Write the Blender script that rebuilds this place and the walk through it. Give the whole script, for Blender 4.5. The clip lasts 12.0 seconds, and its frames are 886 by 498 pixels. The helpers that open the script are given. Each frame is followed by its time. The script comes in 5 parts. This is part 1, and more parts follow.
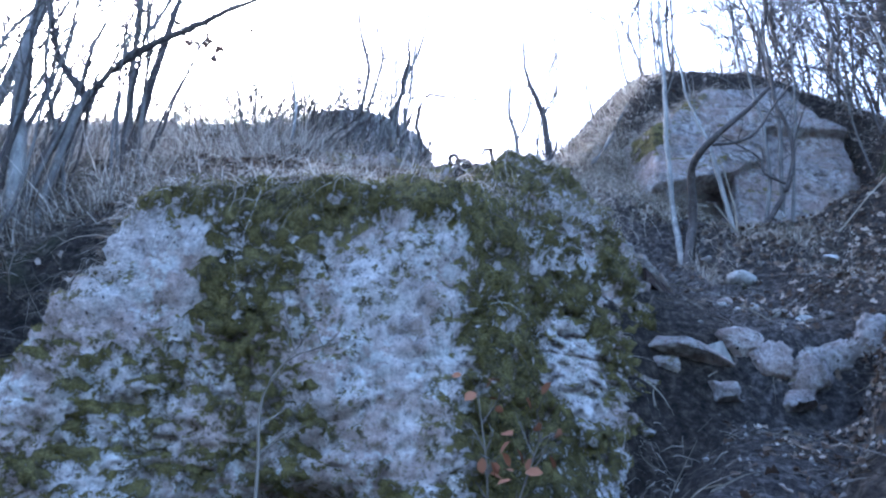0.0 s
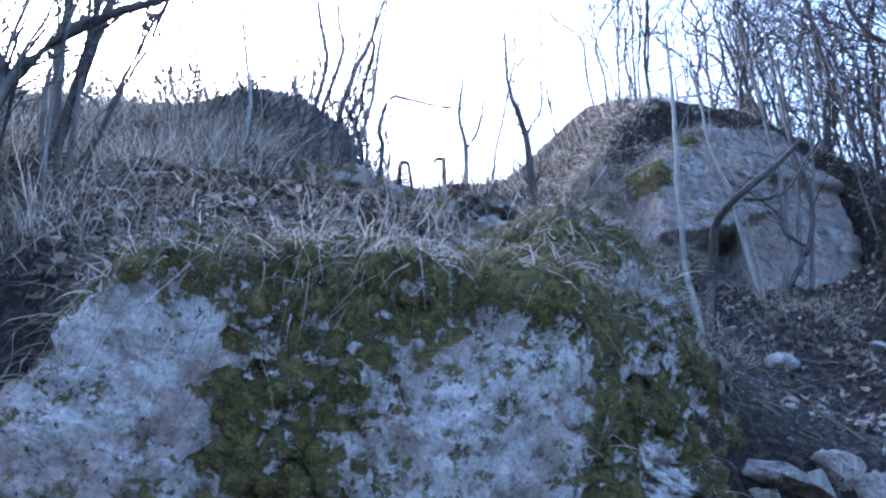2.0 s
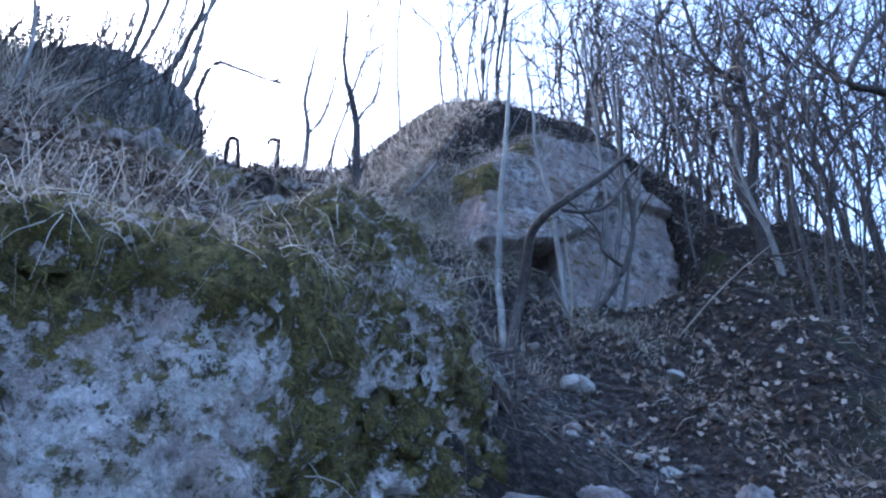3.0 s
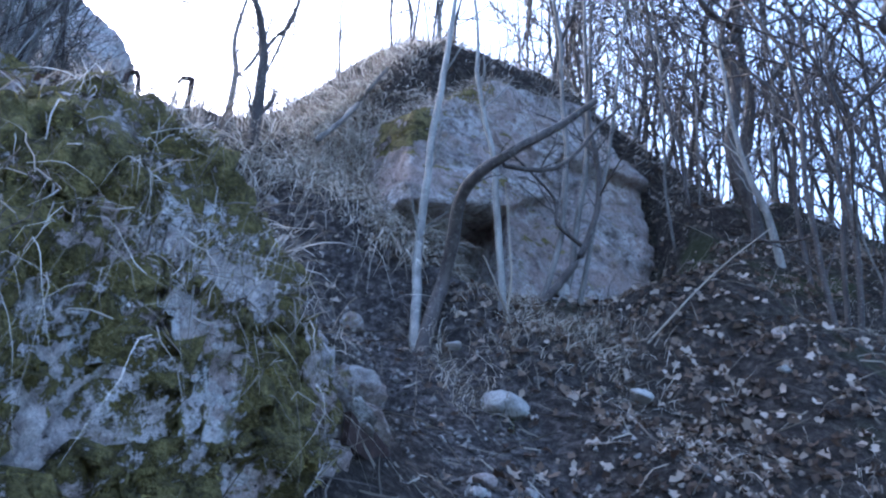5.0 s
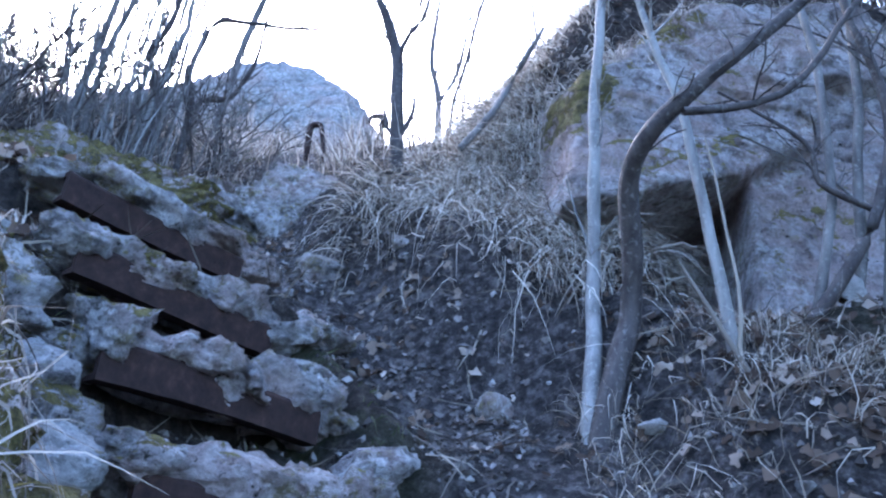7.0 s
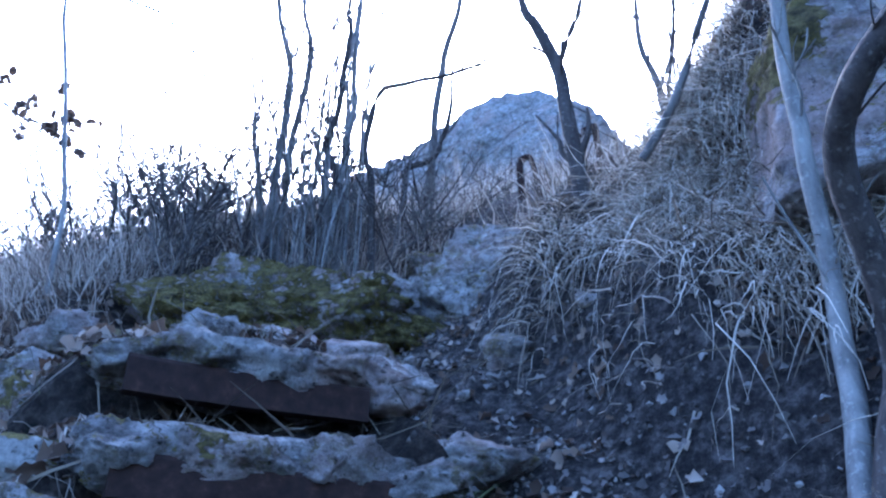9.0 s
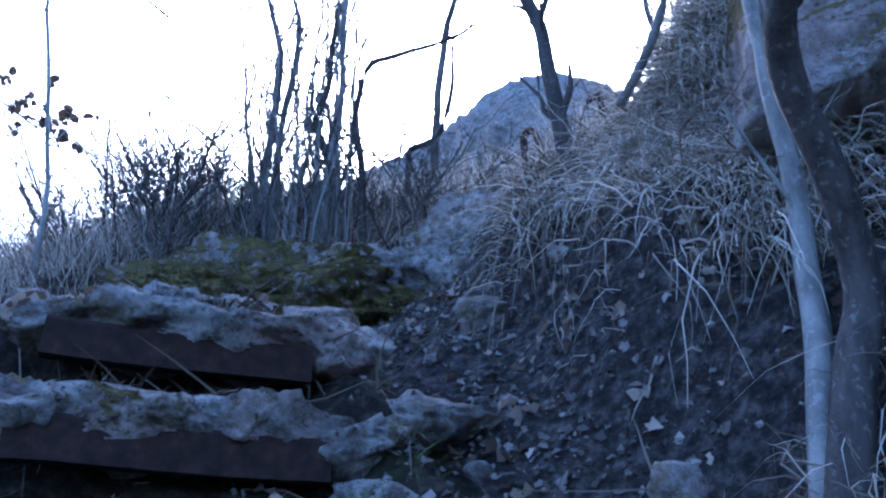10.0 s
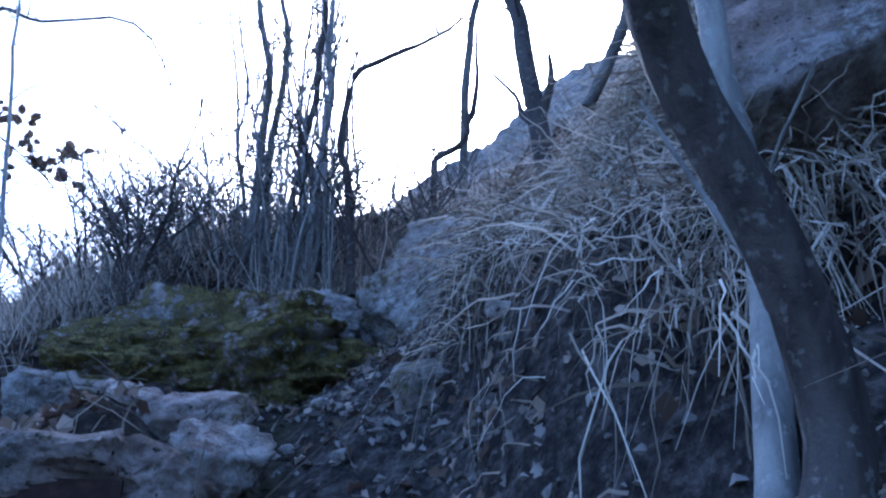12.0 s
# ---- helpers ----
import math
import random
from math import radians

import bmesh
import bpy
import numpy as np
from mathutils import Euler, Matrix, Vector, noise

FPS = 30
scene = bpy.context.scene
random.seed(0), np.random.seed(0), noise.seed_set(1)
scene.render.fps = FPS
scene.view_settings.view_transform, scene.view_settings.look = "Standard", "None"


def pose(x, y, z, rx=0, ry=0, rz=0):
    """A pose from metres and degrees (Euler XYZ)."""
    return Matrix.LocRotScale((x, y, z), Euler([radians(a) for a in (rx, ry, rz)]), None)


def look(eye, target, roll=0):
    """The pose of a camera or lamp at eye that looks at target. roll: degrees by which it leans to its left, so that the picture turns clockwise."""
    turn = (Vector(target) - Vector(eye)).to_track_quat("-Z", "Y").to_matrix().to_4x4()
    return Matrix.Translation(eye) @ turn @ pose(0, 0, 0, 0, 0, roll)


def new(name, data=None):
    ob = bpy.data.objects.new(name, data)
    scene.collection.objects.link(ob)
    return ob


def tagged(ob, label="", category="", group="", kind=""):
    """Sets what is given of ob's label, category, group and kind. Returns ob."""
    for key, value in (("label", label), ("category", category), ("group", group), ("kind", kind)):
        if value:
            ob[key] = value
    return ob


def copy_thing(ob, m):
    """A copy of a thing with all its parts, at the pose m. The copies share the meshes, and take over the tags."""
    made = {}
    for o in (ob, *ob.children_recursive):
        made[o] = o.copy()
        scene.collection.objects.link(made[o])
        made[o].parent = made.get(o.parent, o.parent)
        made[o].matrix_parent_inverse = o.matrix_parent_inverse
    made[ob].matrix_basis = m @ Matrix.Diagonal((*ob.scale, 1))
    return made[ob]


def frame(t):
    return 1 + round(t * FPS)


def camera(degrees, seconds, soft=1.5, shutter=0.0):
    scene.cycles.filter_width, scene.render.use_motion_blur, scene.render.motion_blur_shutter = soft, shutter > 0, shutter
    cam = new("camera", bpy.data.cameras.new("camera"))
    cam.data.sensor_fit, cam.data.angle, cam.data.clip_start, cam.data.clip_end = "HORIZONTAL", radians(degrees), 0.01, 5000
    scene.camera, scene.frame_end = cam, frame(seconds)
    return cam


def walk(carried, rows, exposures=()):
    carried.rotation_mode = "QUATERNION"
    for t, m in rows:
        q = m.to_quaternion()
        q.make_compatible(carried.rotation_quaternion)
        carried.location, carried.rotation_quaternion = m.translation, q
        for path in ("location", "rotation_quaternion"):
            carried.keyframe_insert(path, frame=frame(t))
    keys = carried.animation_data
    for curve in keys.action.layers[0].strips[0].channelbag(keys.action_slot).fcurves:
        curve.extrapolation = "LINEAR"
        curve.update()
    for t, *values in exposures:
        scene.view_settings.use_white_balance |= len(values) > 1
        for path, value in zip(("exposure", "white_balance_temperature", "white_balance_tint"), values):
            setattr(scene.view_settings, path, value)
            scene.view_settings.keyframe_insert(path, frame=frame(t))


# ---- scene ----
cam = camera(56.7, 12.0, soft=2.3)
PATH = [
    (0, (0.154, 0.531, 1.464), (0.14, 2.295, 2.407), 2.8),
    (0.5, (-0.25, 0.545, 1.452), (-0.35, 2.323, 2.364), 5.7),
    (1, (-0.619, 1.109, 1.533), (-0.756, 2.896, 2.421), 5.5),
    (1.5, (-0.694, 1.449, 2.139), (-0.493, 3.215, 3.056), 2.8),
    (2, (-0.735, 1.483, 2.419), (-0.463, 3.235, 3.344), 3.2),
    (2.5, (-0.495, 1.617, 2.466), (-0.186, 3.363, 3.391), 4.5),
    (3, (-0.093, 1.91, 2.68), (0.489, 3.574, 3.625), 4.0),
    (3.5, (0.081, 2.248, 2.692), (0.788, 3.863, 3.636), 4.2),
    (3.7, (0.169, 2.425, 2.702), (0.873, 4.045, 3.64), 5.4),
    (5.3, (0.956, 3.349, 3.536), (1.57, 5.033, 4.422), 5.9),
    (5.5, (1.05, 3.529, 3.592), (1.533, 5.26, 4.471), 5.9),
    (6, (1.328, 3.883, 3.881), (1.718, 5.641, 4.752), 6.0),
    (6.5, (1.718, 4.152, 4.059), (1.967, 5.936, 4.928), 4.8),
    (7, (1.884, 4.384, 4.3), (1.795, 6.187, 5.162), 4.6),
    (7.2, (1.914, 4.491, 4.361), (1.716, 6.285, 5.223), 4.4),
    (8.8, (2.263, 5.034, 4.83), (1.55, 6.695, 5.688), -0.2),
    (9, (2.289, 5.06, 4.857), (1.511, 6.689, 5.718), -0.5),
    (9.5, (2.373, 5.141, 4.845), (1.509, 6.726, 5.707), -1.9),
    (10, (2.451, 5.379, 4.783), (1.59, 6.968, 5.638), -1.8),
    (10.5, (2.428, 5.769, 4.937), (1.456, 7.297, 5.787), -1.2),
    (11, (2.474, 5.906, 5.082), (1.42, 7.377, 5.933), -1.3),
    (11.5, (2.55, 6.026, 5.072), (1.48, 7.481, 5.931), -1.7),
    (12, (2.671, 6.193, 5.245), (1.604, 7.654, 6.097), -2.2),
]
walk(cam, [(t, look(eye, target, roll)) for t, eye, target, roll in PATH], [(0.0, 3.05, 5150, 13), (3.5, 2.45, 5050, 13), (5.5, 3.0, 5200, 14), (7.2, 3.3, 5050, 15), (8.8, 2.85, 4600, 15), (9.0, 2.75, 4550, 15), (9.5, 2.38, 4500, 15), (12.0, 2.2, 4600, 15)])

# ---- light ----
world = bpy.data.worlds.new("sky")
scene.world = world
world.use_nodes = True
wn, wl = world.node_tree.nodes, world.node_tree.links
sky = wn.new("ShaderNodeTexSky")
sky.sky_type = "NISHITA"
sky.sun_disc = False
sky.sun_elevation, sky.sun_rotation = radians(32), radians(-28)
sky.air_density, sky.dust_density, sky.ozone_density = 1.0, 4.5, 1.5
wl.new(sky.outputs["Color"], wn["Background"].inputs["Color"])
wn["Background"].inputs["Strength"].default_value = 0.15
sun = new("sun", bpy.data.lights.new("sun", "SUN"))
sun.data.energy, sun.data.angle, sun.data.color = 0.5, radians(25), (1.0, 0.97, 0.93)
sun.matrix_world = look((-8.0, 15.0, 10.6), (0, 0, 0))


# ---- helpers of this place ----
def hash3(i, j, k, seed):
    n = (i * 374761393 + j * 668265263 + k * 2147483647 + seed * 1274126177) & 0xFFFFFFFF
    n = ((n ^ (n >> 13)) * 1274126177) & 0xFFFFFFFF
    n = ((n ^ (n >> 16)) * 2246822519) & 0xFFFFFFFF
    return ((n ^ (n >> 15)) & 0xFFFF) / 65535.0


def vnoise(p, seed=0):
    """Value noise, -1 to 1, at an (n, 3) array of places."""
    c = np.floor(p).astype(np.int64)
    f = p - c
    f = f * f * (3 - 2 * f)
    out = 0
    for dx in (0, 1):
        wx = f[:, 0] if dx else 1 - f[:, 0]
        for dy in (0, 1):
            wy = f[:, 1] if dy else 1 - f[:, 1]
            for dz in (0, 1):
                wz = f[:, 2] if dz else 1 - f[:, 2]
                out = out + wx * wy * wz * hash3(c[:, 0] + dx, c[:, 1] + dy, c[:, 2] + dz, seed)
    return out * 2 - 1


def fbm(p, scale, octaves=4, seed=0, gain=0.5):
    p = np.asarray(p, float) * scale
    total, amp, norm = 0, 1.0, 0.0
    for o in range(octaves):
        total = total + amp * vnoise(p + 17.3 * o, seed + o)
        norm += amp
        amp *= gain
        p = p * 2.03
    return total / norm


def step(a, b, x):
    t = np.clip((x - a) / (b - a), 0, 1)
    return t * t * (3 - 2 * t)


def mesh_of(name, verts, faces, mat, smooth=True, attrs=None):
    me = bpy.data.meshes.new(name)
    verts = np.asarray(verts, np.float32)
    if isinstance(faces, np.ndarray):
        n, k = faces.shape
        me.vertices.add(len(verts))
        me.vertices.foreach_set("co", verts.ravel())
        me.loops.add(n * k)
        me.loops.foreach_set("vertex_index", faces.ravel().astype(np.int32))
        me.polygons.add(n)
        me.polygons.foreach_set("loop_start", np.arange(0, n * k, k, dtype=np.int32))
        me.update(calc_edges=True)
    else:
        me.from_pydata(verts.tolist(), [], faces)
    me.polygons.foreach_set("use_smooth", np.full(len(me.polygons), smooth))
    for key, values in (attrs or {}).items():
        a = me.attributes.new(key, "FLOAT", "POINT")
        a.data.foreach_set("value", np.asarray(values, np.float32))
    me.materials.append(mat)
    me.update()
    return me


def thing(name, me, label, category, group="", kind=""):
    return tagged(new(name, me), label, category, group, kind)


def part(name, me, parent, label=""):
    ob = new(name, me)
    ob.parent = parent
    ob.matrix_parent_inverse = parent.matrix_world.inverted()
    return tagged(ob, label)


# ---- materials ----
def material(name, rough=0.9):
    m = bpy.data.materials.new(name)
    m.use_nodes = True
    b = m.node_tree.nodes["Principled BSDF"]
    b.inputs["Roughness"].default_value = rough
    b.inputs["Specular IOR Level"].default_value = 0.25
    return m, m.node_tree.nodes, m.node_tree.links, b


def tex(nodes, links, kind="NOISE", scale=5.0, detail=6.0, stretch=None, rough=0.6, world_space=True):
    co = nodes.new("ShaderNodeNewGeometry").outputs["Position"] if world_space else nodes.new("ShaderNodeTexCoord").outputs["Object"]
    if stretch:
        mp = nodes.new("ShaderNodeMapping")
        mp.inputs["Scale"].default_value = stretch
        links.new(co, mp.inputs["Vector"])
        co = mp.outputs["Vector"]
    if kind == "NOISE":
        n = nodes.new("ShaderNodeTexNoise")
        n.inputs["Detail"].default_value, n.inputs["Roughness"].default_value = detail, rough
        out = n.outputs["Fac"]
    else:
        n = nodes.new("ShaderNodeTexVoronoi")
        n.feature = kind
        out = n.outputs["Distance"]
    n.inputs["Scale"].default_value = scale
    links.new(co, n.inputs["Vector"])
    return out


def ramp(nodes, links, fac, stops):
    r = nodes.new("ShaderNodeValToRGB")
    el = r.color_ramp.elements
    while len(el) < len(stops):
        el.new(0.5)
    for e, (pos, col) in zip(el, stops):
        e.position = pos
        e.color = (*col, 1) if len(col) == 3 else col
    links.new(fac, r.inputs["Fac"])
    return r.outputs["Color"]


def grey(v):
    return (v, v, v)


def mix(nodes, links, fac, a, b):
    m = nodes.new("ShaderNodeMix")
    m.data_type = "RGBA"
    for src, i in ((fac, 0), (a, 6), (b, 7)):
        if isinstance(src, (int, float)):
            m.inputs[i].default_value = src
        elif isinstance(src, tuple):
            m.inputs[i].default_value = (*src, 1)
        else:
            links.new(src, m.inputs[i])
    return m.outputs[2]


def maths(nodes, links, op, a, b=0.0, clamp=False):
    m = nodes.new("ShaderNodeMath")
    m.operation, m.use_clamp = op, clamp
    for i, src in enumerate((a, b)):
        if isinstance(src, (int, float)):
            m.inputs[i].default_value = src
        else:
            links.new(src, m.inputs[i])
    return m.outputs[0]


def bump(nodes, links, bsdf, height, strength, distance):
    b = nodes.new("ShaderNodeBump")
    b.inputs["Strength"].default_value, b.inputs["Distance"].default_value = strength, distance
    links.new(height, b.inputs["Height"])
    links.new(b.outputs["Normal"], bsdf.inputs["Normal"])


def attr(nodes, name):
    a = nodes.new("ShaderNodeAttribute")
    a.attribute_name = name
    return a.outputs["Fac"]


def limestone(name, tones, pink=0.3, lichen=0.5, crack=(1, 1, 1.4), speck=1.0, fleck=0.4):
    """Weathered limestone: pale and pinkish patches, white lichen, cracks and pits, and moss where the mesh carries it."""
    m, n, l, b = material(name, 0.92)
    big = tex(n, l, scale=1.9, detail=6, rough=0.6)
    mid = tex(n, l, scale=7.0, detail=9, stretch=crack, rough=0.72)
    fine = tex(n, l, scale=55.0, detail=5, rough=0.75)
    col = ramp(n, l, mid, [(0.34, tones[0]), (0.46, tones[1]), (0.58, tones[2])])
    pk = ramp(n, l, big, [(0.44, grey(0)), (0.56, grey(pink))])
    col = mix(n, l, pk, col, (0.52, 0.385, 0.335))
    rust = maths(n, l, "MULTIPLY", ramp(n, l, tex(n, l, scale=3.3, detail=7, stretch=(1, 1, 2.6), rough=0.7), [(0.58, grey(0)), (0.66, grey(1))]), 0.35 * pink)
    col = mix(n, l, rust, col, (0.16, 0.085, 0.05))
    spots = tex(n, l, scale=15.0, detail=7, rough=0.75)
    zone = tex(n, l, scale=2.6, detail=4)
    lic = maths(n, l, "MULTIPLY", ramp(n, l, spots, [(0.49, grey(0)), (0.53, grey(1))]), ramp(n, l, zone, [(0.45, grey(0)), (0.58, grey(lichen))]))
    col = mix(n, l, lic, col, (0.80, 0.775, 0.75))
    dirt = ramp(n, l, tex(n, l, scale=11.0, detail=9, stretch=crack, rough=0.8), [(0.35, grey(0.95)), (0.40, grey(0))])
    col = mix(n, l, dirt, col, (0.035, 0.033, 0.028))
    pits = ramp(n, l, tex(n, l, scale=30.0, detail=5, rough=0.75), [(0.34, grey(0.95 * speck)), (0.40, grey(0))])
    col = mix(n, l, pits, col, (0.03, 0.03, 0.024))
    grain = ramp(n, l, fine, [(0.3, grey(0.62)), (0.7, grey(1.15))])
    mul = n.new("ShaderNodeMix")
    mul.data_type, mul.blend_type = "RGBA", "MULTIPLY"
    mul.inputs[0].default_value = 1.0
    l.new(col, mul.inputs[6])
    l.new(grain, mul.inputs[7])
    col = mul.outputs[2]
    # the moss's edge is broken up by finer noise
    edge = maths(n, l, "MULTIPLY", maths(n, l, "SUBTRACT", tex(n, l, scale=13.0, detail=8, rough=0.8), 0.5), 4.2)
    raw = maths(n, l, "ADD", attr(n, "moss"), edge)
    mask = ramp(n, l, raw, [(0.46, grey(0)), (0.58, grey(1))])
    mt = ramp(n, l, tex(n, l, scale=13.0, detail=9, rough=0.8), [(0.36, (0.018, 0.016, 0.008)), (0.48, (0.11, 0.092, 0.032)), (0.64, (0.30, 0.25, 0.09))])
    flecks = maths(n, l, "MULTIPLY", ramp(n, l, tex(n, l, scale=17.0, detail=8, rough=0.8), [(0.51, grey(0)), (0.55, grey(1))]), ramp(n, l, tex(n, l, scale=3.1, detail=5), [(0.44, grey(0)), (0.56, grey(fleck))]))
    col = mix(n, l, flecks, col, mt)
    col = mix(n, l, mask, col, mt)
    l.new(col, b.inputs["Base Color"])
    h = maths(n, l, "ADD", maths(n, l, "MULTIPLY", mid, 1.2), maths(n, l, "MULTIPLY", fine, 0.3))
    h = maths(n, l, "SUBTRACT", h, maths(n, l, "MULTIPLY", pits, 0.25))
    h = maths(n, l, "ADD", h, maths(n, l, "MULTIPLY", mask, maths(n, l, "ADD", maths(n, l, "MULTIPLY", tex(n, l, scale=80.0, detail=3), 0.9), 0.15)))
    bump(n, l, b, h, 1.0, 0.075)
    return m


def earth(name):
    """Dark damp soil with crumbs, going to leaf mould on the slopes."""
    m, n, l, b = material(name, 0.95)
    big = tex(n, l, scale=1.6, detail=6)
    mid = tex(n, l, scale=18.0, detail=8, rough=0.7)
    fine = tex(n, l, scale=110.0, detail=5, rough=0.7)
    soil = ramp(n, l, mid, [(0.34, (0.010, 0.009, 0.009)), (0.5, (0.058, 0.050, 0.048)), (0.66, (0.20, 0.18, 0.172))])
    mould = ramp(n, l, mid, [(0.34, (0.007, 0.0055, 0.0045)), (0.5, (0.032, 0.024, 0.018)), (0.7, (0.11, 0.085, 0.066))])
    col = mix(n, l, attr(n, "litter"), soil, mould)
    green = maths(n, l, "MULTIPLY", maths(n, l, "MULTIPLY", ramp(n, l, big, [(0.5, grey(0)), (0.62, grey(0.8))]), attr(n, "moss")), attr(n, "litter"))
    col = mix(n, l, green, col, (0.05, 0.06, 0.018))
    l.new(col, b.inputs["Base Color"])
    clod = tex(n, l, scale=34.0, detail=6, rough=0.75)
    h = maths(n, l, "ADD", maths(n, l, "ADD", mid, clod), maths(n, l, "MULTIPLY", fine, 0.35))
    bump(n, l, b, h, 1.0, 0.075)
    return m


def plant(name, tones, scale=3.0, rough=0.85, island=True, through_light=0.0):
    """Dry blades, leaves and twigs: tone by island, with a slow drift over the place."""
    m, n, l, b = material(name, rough)
    if island:
        r = n.new("ShaderNodeNewGeometry").outputs["Random Per Island"]
    else:
        r = n.new("ShaderNodeObjectInfo").outputs["Random"]
    drift = tex(n, l, scale=scale, detail=3)
    fac = maths(n, l, "ADD", maths(n, l, "MULTIPLY", r, 0.7), maths(n, l, "MULTIPLY", drift, 0.3))
    k = len(tones)
    col = ramp(n, l, fac, [(0.1 + 0.75 * i / max(1, k - 1), c) for i, c in enumerate(tones)])
    l.new(col, b.inputs["Base Color"])
    if through_light:
        thin = n.new("ShaderNodeBsdfTranslucent")
        l.new(col, thin.inputs["Color"])
        both = n.new("ShaderNodeMixShader")
        both.inputs[0].default_value = through_light
        l.new(b.outputs[0], both.inputs[1])
        l.new(thin.outputs[0], both.inputs[2])
        out = [q for q in n if q.type == "OUTPUT_MATERIAL"][0]
        l.new(both.outputs[0], out.inputs["Surface"])
    return m


def bark(name, dark, pale, scale=14.0, spots=0.35):
    m, n, l, b = material(name, 0.8)
    a = tex(n, l, scale=scale, detail=7, stretch=(1.5, 1.5, 0.35), rough=0.65)
    col = ramp(n, l, a, [(0.3, dark), (0.62, pale)])
    s = ramp(n, l, tex(n, l, scale=45.0, detail=3), [(0.58, grey(0)), (0.66, grey(spots))])
    col = mix(n, l, s, col, (0.34, 0.34, 0.31))
    l.new(col, b.inputs["Base Color"])
    bump(n, l, b, maths(n, l, "ADD", a, tex(n, l, scale=80.0, detail=3)), 0.6, 0.006)
    return m


PALE = ((0.21, 0.182, 0.17), (0.66, 0.585, 0.555), (0.86, 0.80, 0.77))
GREY = ((0.05, 0.045, 0.042), (0.23, 0.212, 0.202), (0.48, 0.455, 0.44))
M_BOULDER = limestone("mossy_limestone", PALE, pink=0.7, lichen=1.0, crack=(1.2, 1.2, 1.1), fleck=0.95)
M_CLIFF = limestone("grey_limestone", ((0.11, 0.096, 0.092), (0.30, 0.262, 0.25), (0.50, 0.455, 0.44)), pink=0.55, lichen=0.55, crack=(1.5, 1.5, 1.0), fleck=0.35)
M_STONE = limestone("stair_limestone", GREY, pink=0.5, lichen=0.5, fleck=0.75)
M_WHITE = limestone("white_limestone", ((0.30, 0.29, 0.28), (0.48, 0.47, 0.45), (0.62, 0.61, 0.59)), pink=0.1, lichen=0.3, speck=0.4)
M_FAR = limestone("far_limestone", ((0.10, 0.095, 0.09), (0.26, 0.25, 0.24), (0.42, 0.405, 0.39)), pink=0.4, lichen=0.4)
M_EARTH = earth("damp_soil")
M_GRASS = plant("dry_grass", [(0.045, 0.036, 0.028), (0.20, 0.17, 0.14), (0.42, 0.37, 0.315), (0.66, 0.61, 0.54)], through_light=0.45)
M_STRAW = plant("pale_straw", [(0.08, 0.063, 0.048), (0.30, 0.255, 0.20), (0.72, 0.66, 0.57)], through_light=0.35)
M_GREENBLADE = plant("green_blades", [(0.04, 0.055, 0.02), (0.09, 0.11, 0.04), (0.2, 0.2, 0.11)], through_light=0.4)
M_MOSSBLADE = plant("moss_blades", [(0.025, 0.022, 0.010), (0.14, 0.118, 0.038), (0.36, 0.30, 0.10)], scale=9.0, through_light=0.35)
M_LEAF = plant("dead_leaves", [(0.028, 0.019, 0.014), (0.08, 0.055, 0.040), (0.17, 0.125, 0.092), (0.46, 0.39, 0.33)], through_light=0.3)
M_DUSTLEAF = plant("dusty_leaves", [(0.05, 0.042, 0.038), (0.11, 0.094, 0.086), (0.16, 0.14, 0.13), (0.26, 0.235, 0.22)], through_light=0.2)
M_RUSSET = plant("russet_leaves", [(0.16, 0.06, 0.03), (0.30, 0.13, 0.07), (0.42, 0.24, 0.15)])
M_TWIG = plant("dead_twigs", [(0.05, 0.04, 0.033), (0.13, 0.11, 0.09), (0.27, 0.235, 0.19)])
M_BARK = bark("grey_bark", (0.05, 0.045, 0.042), (0.17, 0.158, 0.147))
M_PALEBARK = bark("pale_bark", (0.12, 0.115, 0.11), (0.29, 0.28, 0.262), spots=0.7)
M_DARKBARK = bark("dark_bark", (0.024, 0.019, 0.018), (0.08, 0.068, 0.062), spots=0.25)
M_CRUMB = plant("soil_clods", [(0.02, 0.017, 0.015), (0.05, 0.043, 0.039), (0.11, 0.10, 0.092), (0.24, 0.225, 0.21)])


def iron():
    m, n, l, b = material("rusty_iron", 0.85)
    a = tex(n, l, scale=22.0, detail=8, rough=0.7)
    c = ramp(n, l, a, [(0.3, (0.016, 0.010, 0.009)), (0.55, (0.036, 0.021, 0.017)), (0.75, (0.085, 0.046, 0.034))])
    l.new(c, b.inputs["Base Color"])
    b.inputs["Metallic"].default_value = 0.2
    bump(n, l, b, a, 0.5, 0.006)
    return m


M_IRON = iron()

# ---- the ground ----
G_Y = [-8, 0, 1.1, 2.2, 3.33, 4.25, 5.22, 5.40, 6.43, 7.1, 7.35, 7.65, 8.0, 8.37, 8.75, 9.4, 9.7, 11.3, 13, 17, 20, 60]
G_Z = [-4, -0.1, 0.3, 1.1, 1.8, 2.3, 2.88, 3.55, 4.30, 4.82, 5.0, 5.38, 5.70, 6.05, 6.36, 6.85, 7.05, 8.45, 9.6, 11.6, 11.8, 10]
C_Y = [-8, 0, 3.33, 4.25, 5.5, 6.43, 7.1, 7.35, 7.65, 8.0, 8.37, 8.75, 9.7, 11.3, 17, 60]
C_X = [-1, -0.2, 1.1, 1.95, 2.5, 2.45, 2.2, 2.0, 1.5, 1.15, 0.76, 0.5, 0.4, 0.15, 0.0, 0.0]
L_Y = [-8, 1, 3.0, 4.35, 4.78, 5.25, 6.2, 7.25, 8.0, 8.3, 8.9, 9.05, 10, 11.3, 14, 17, 20, 60]
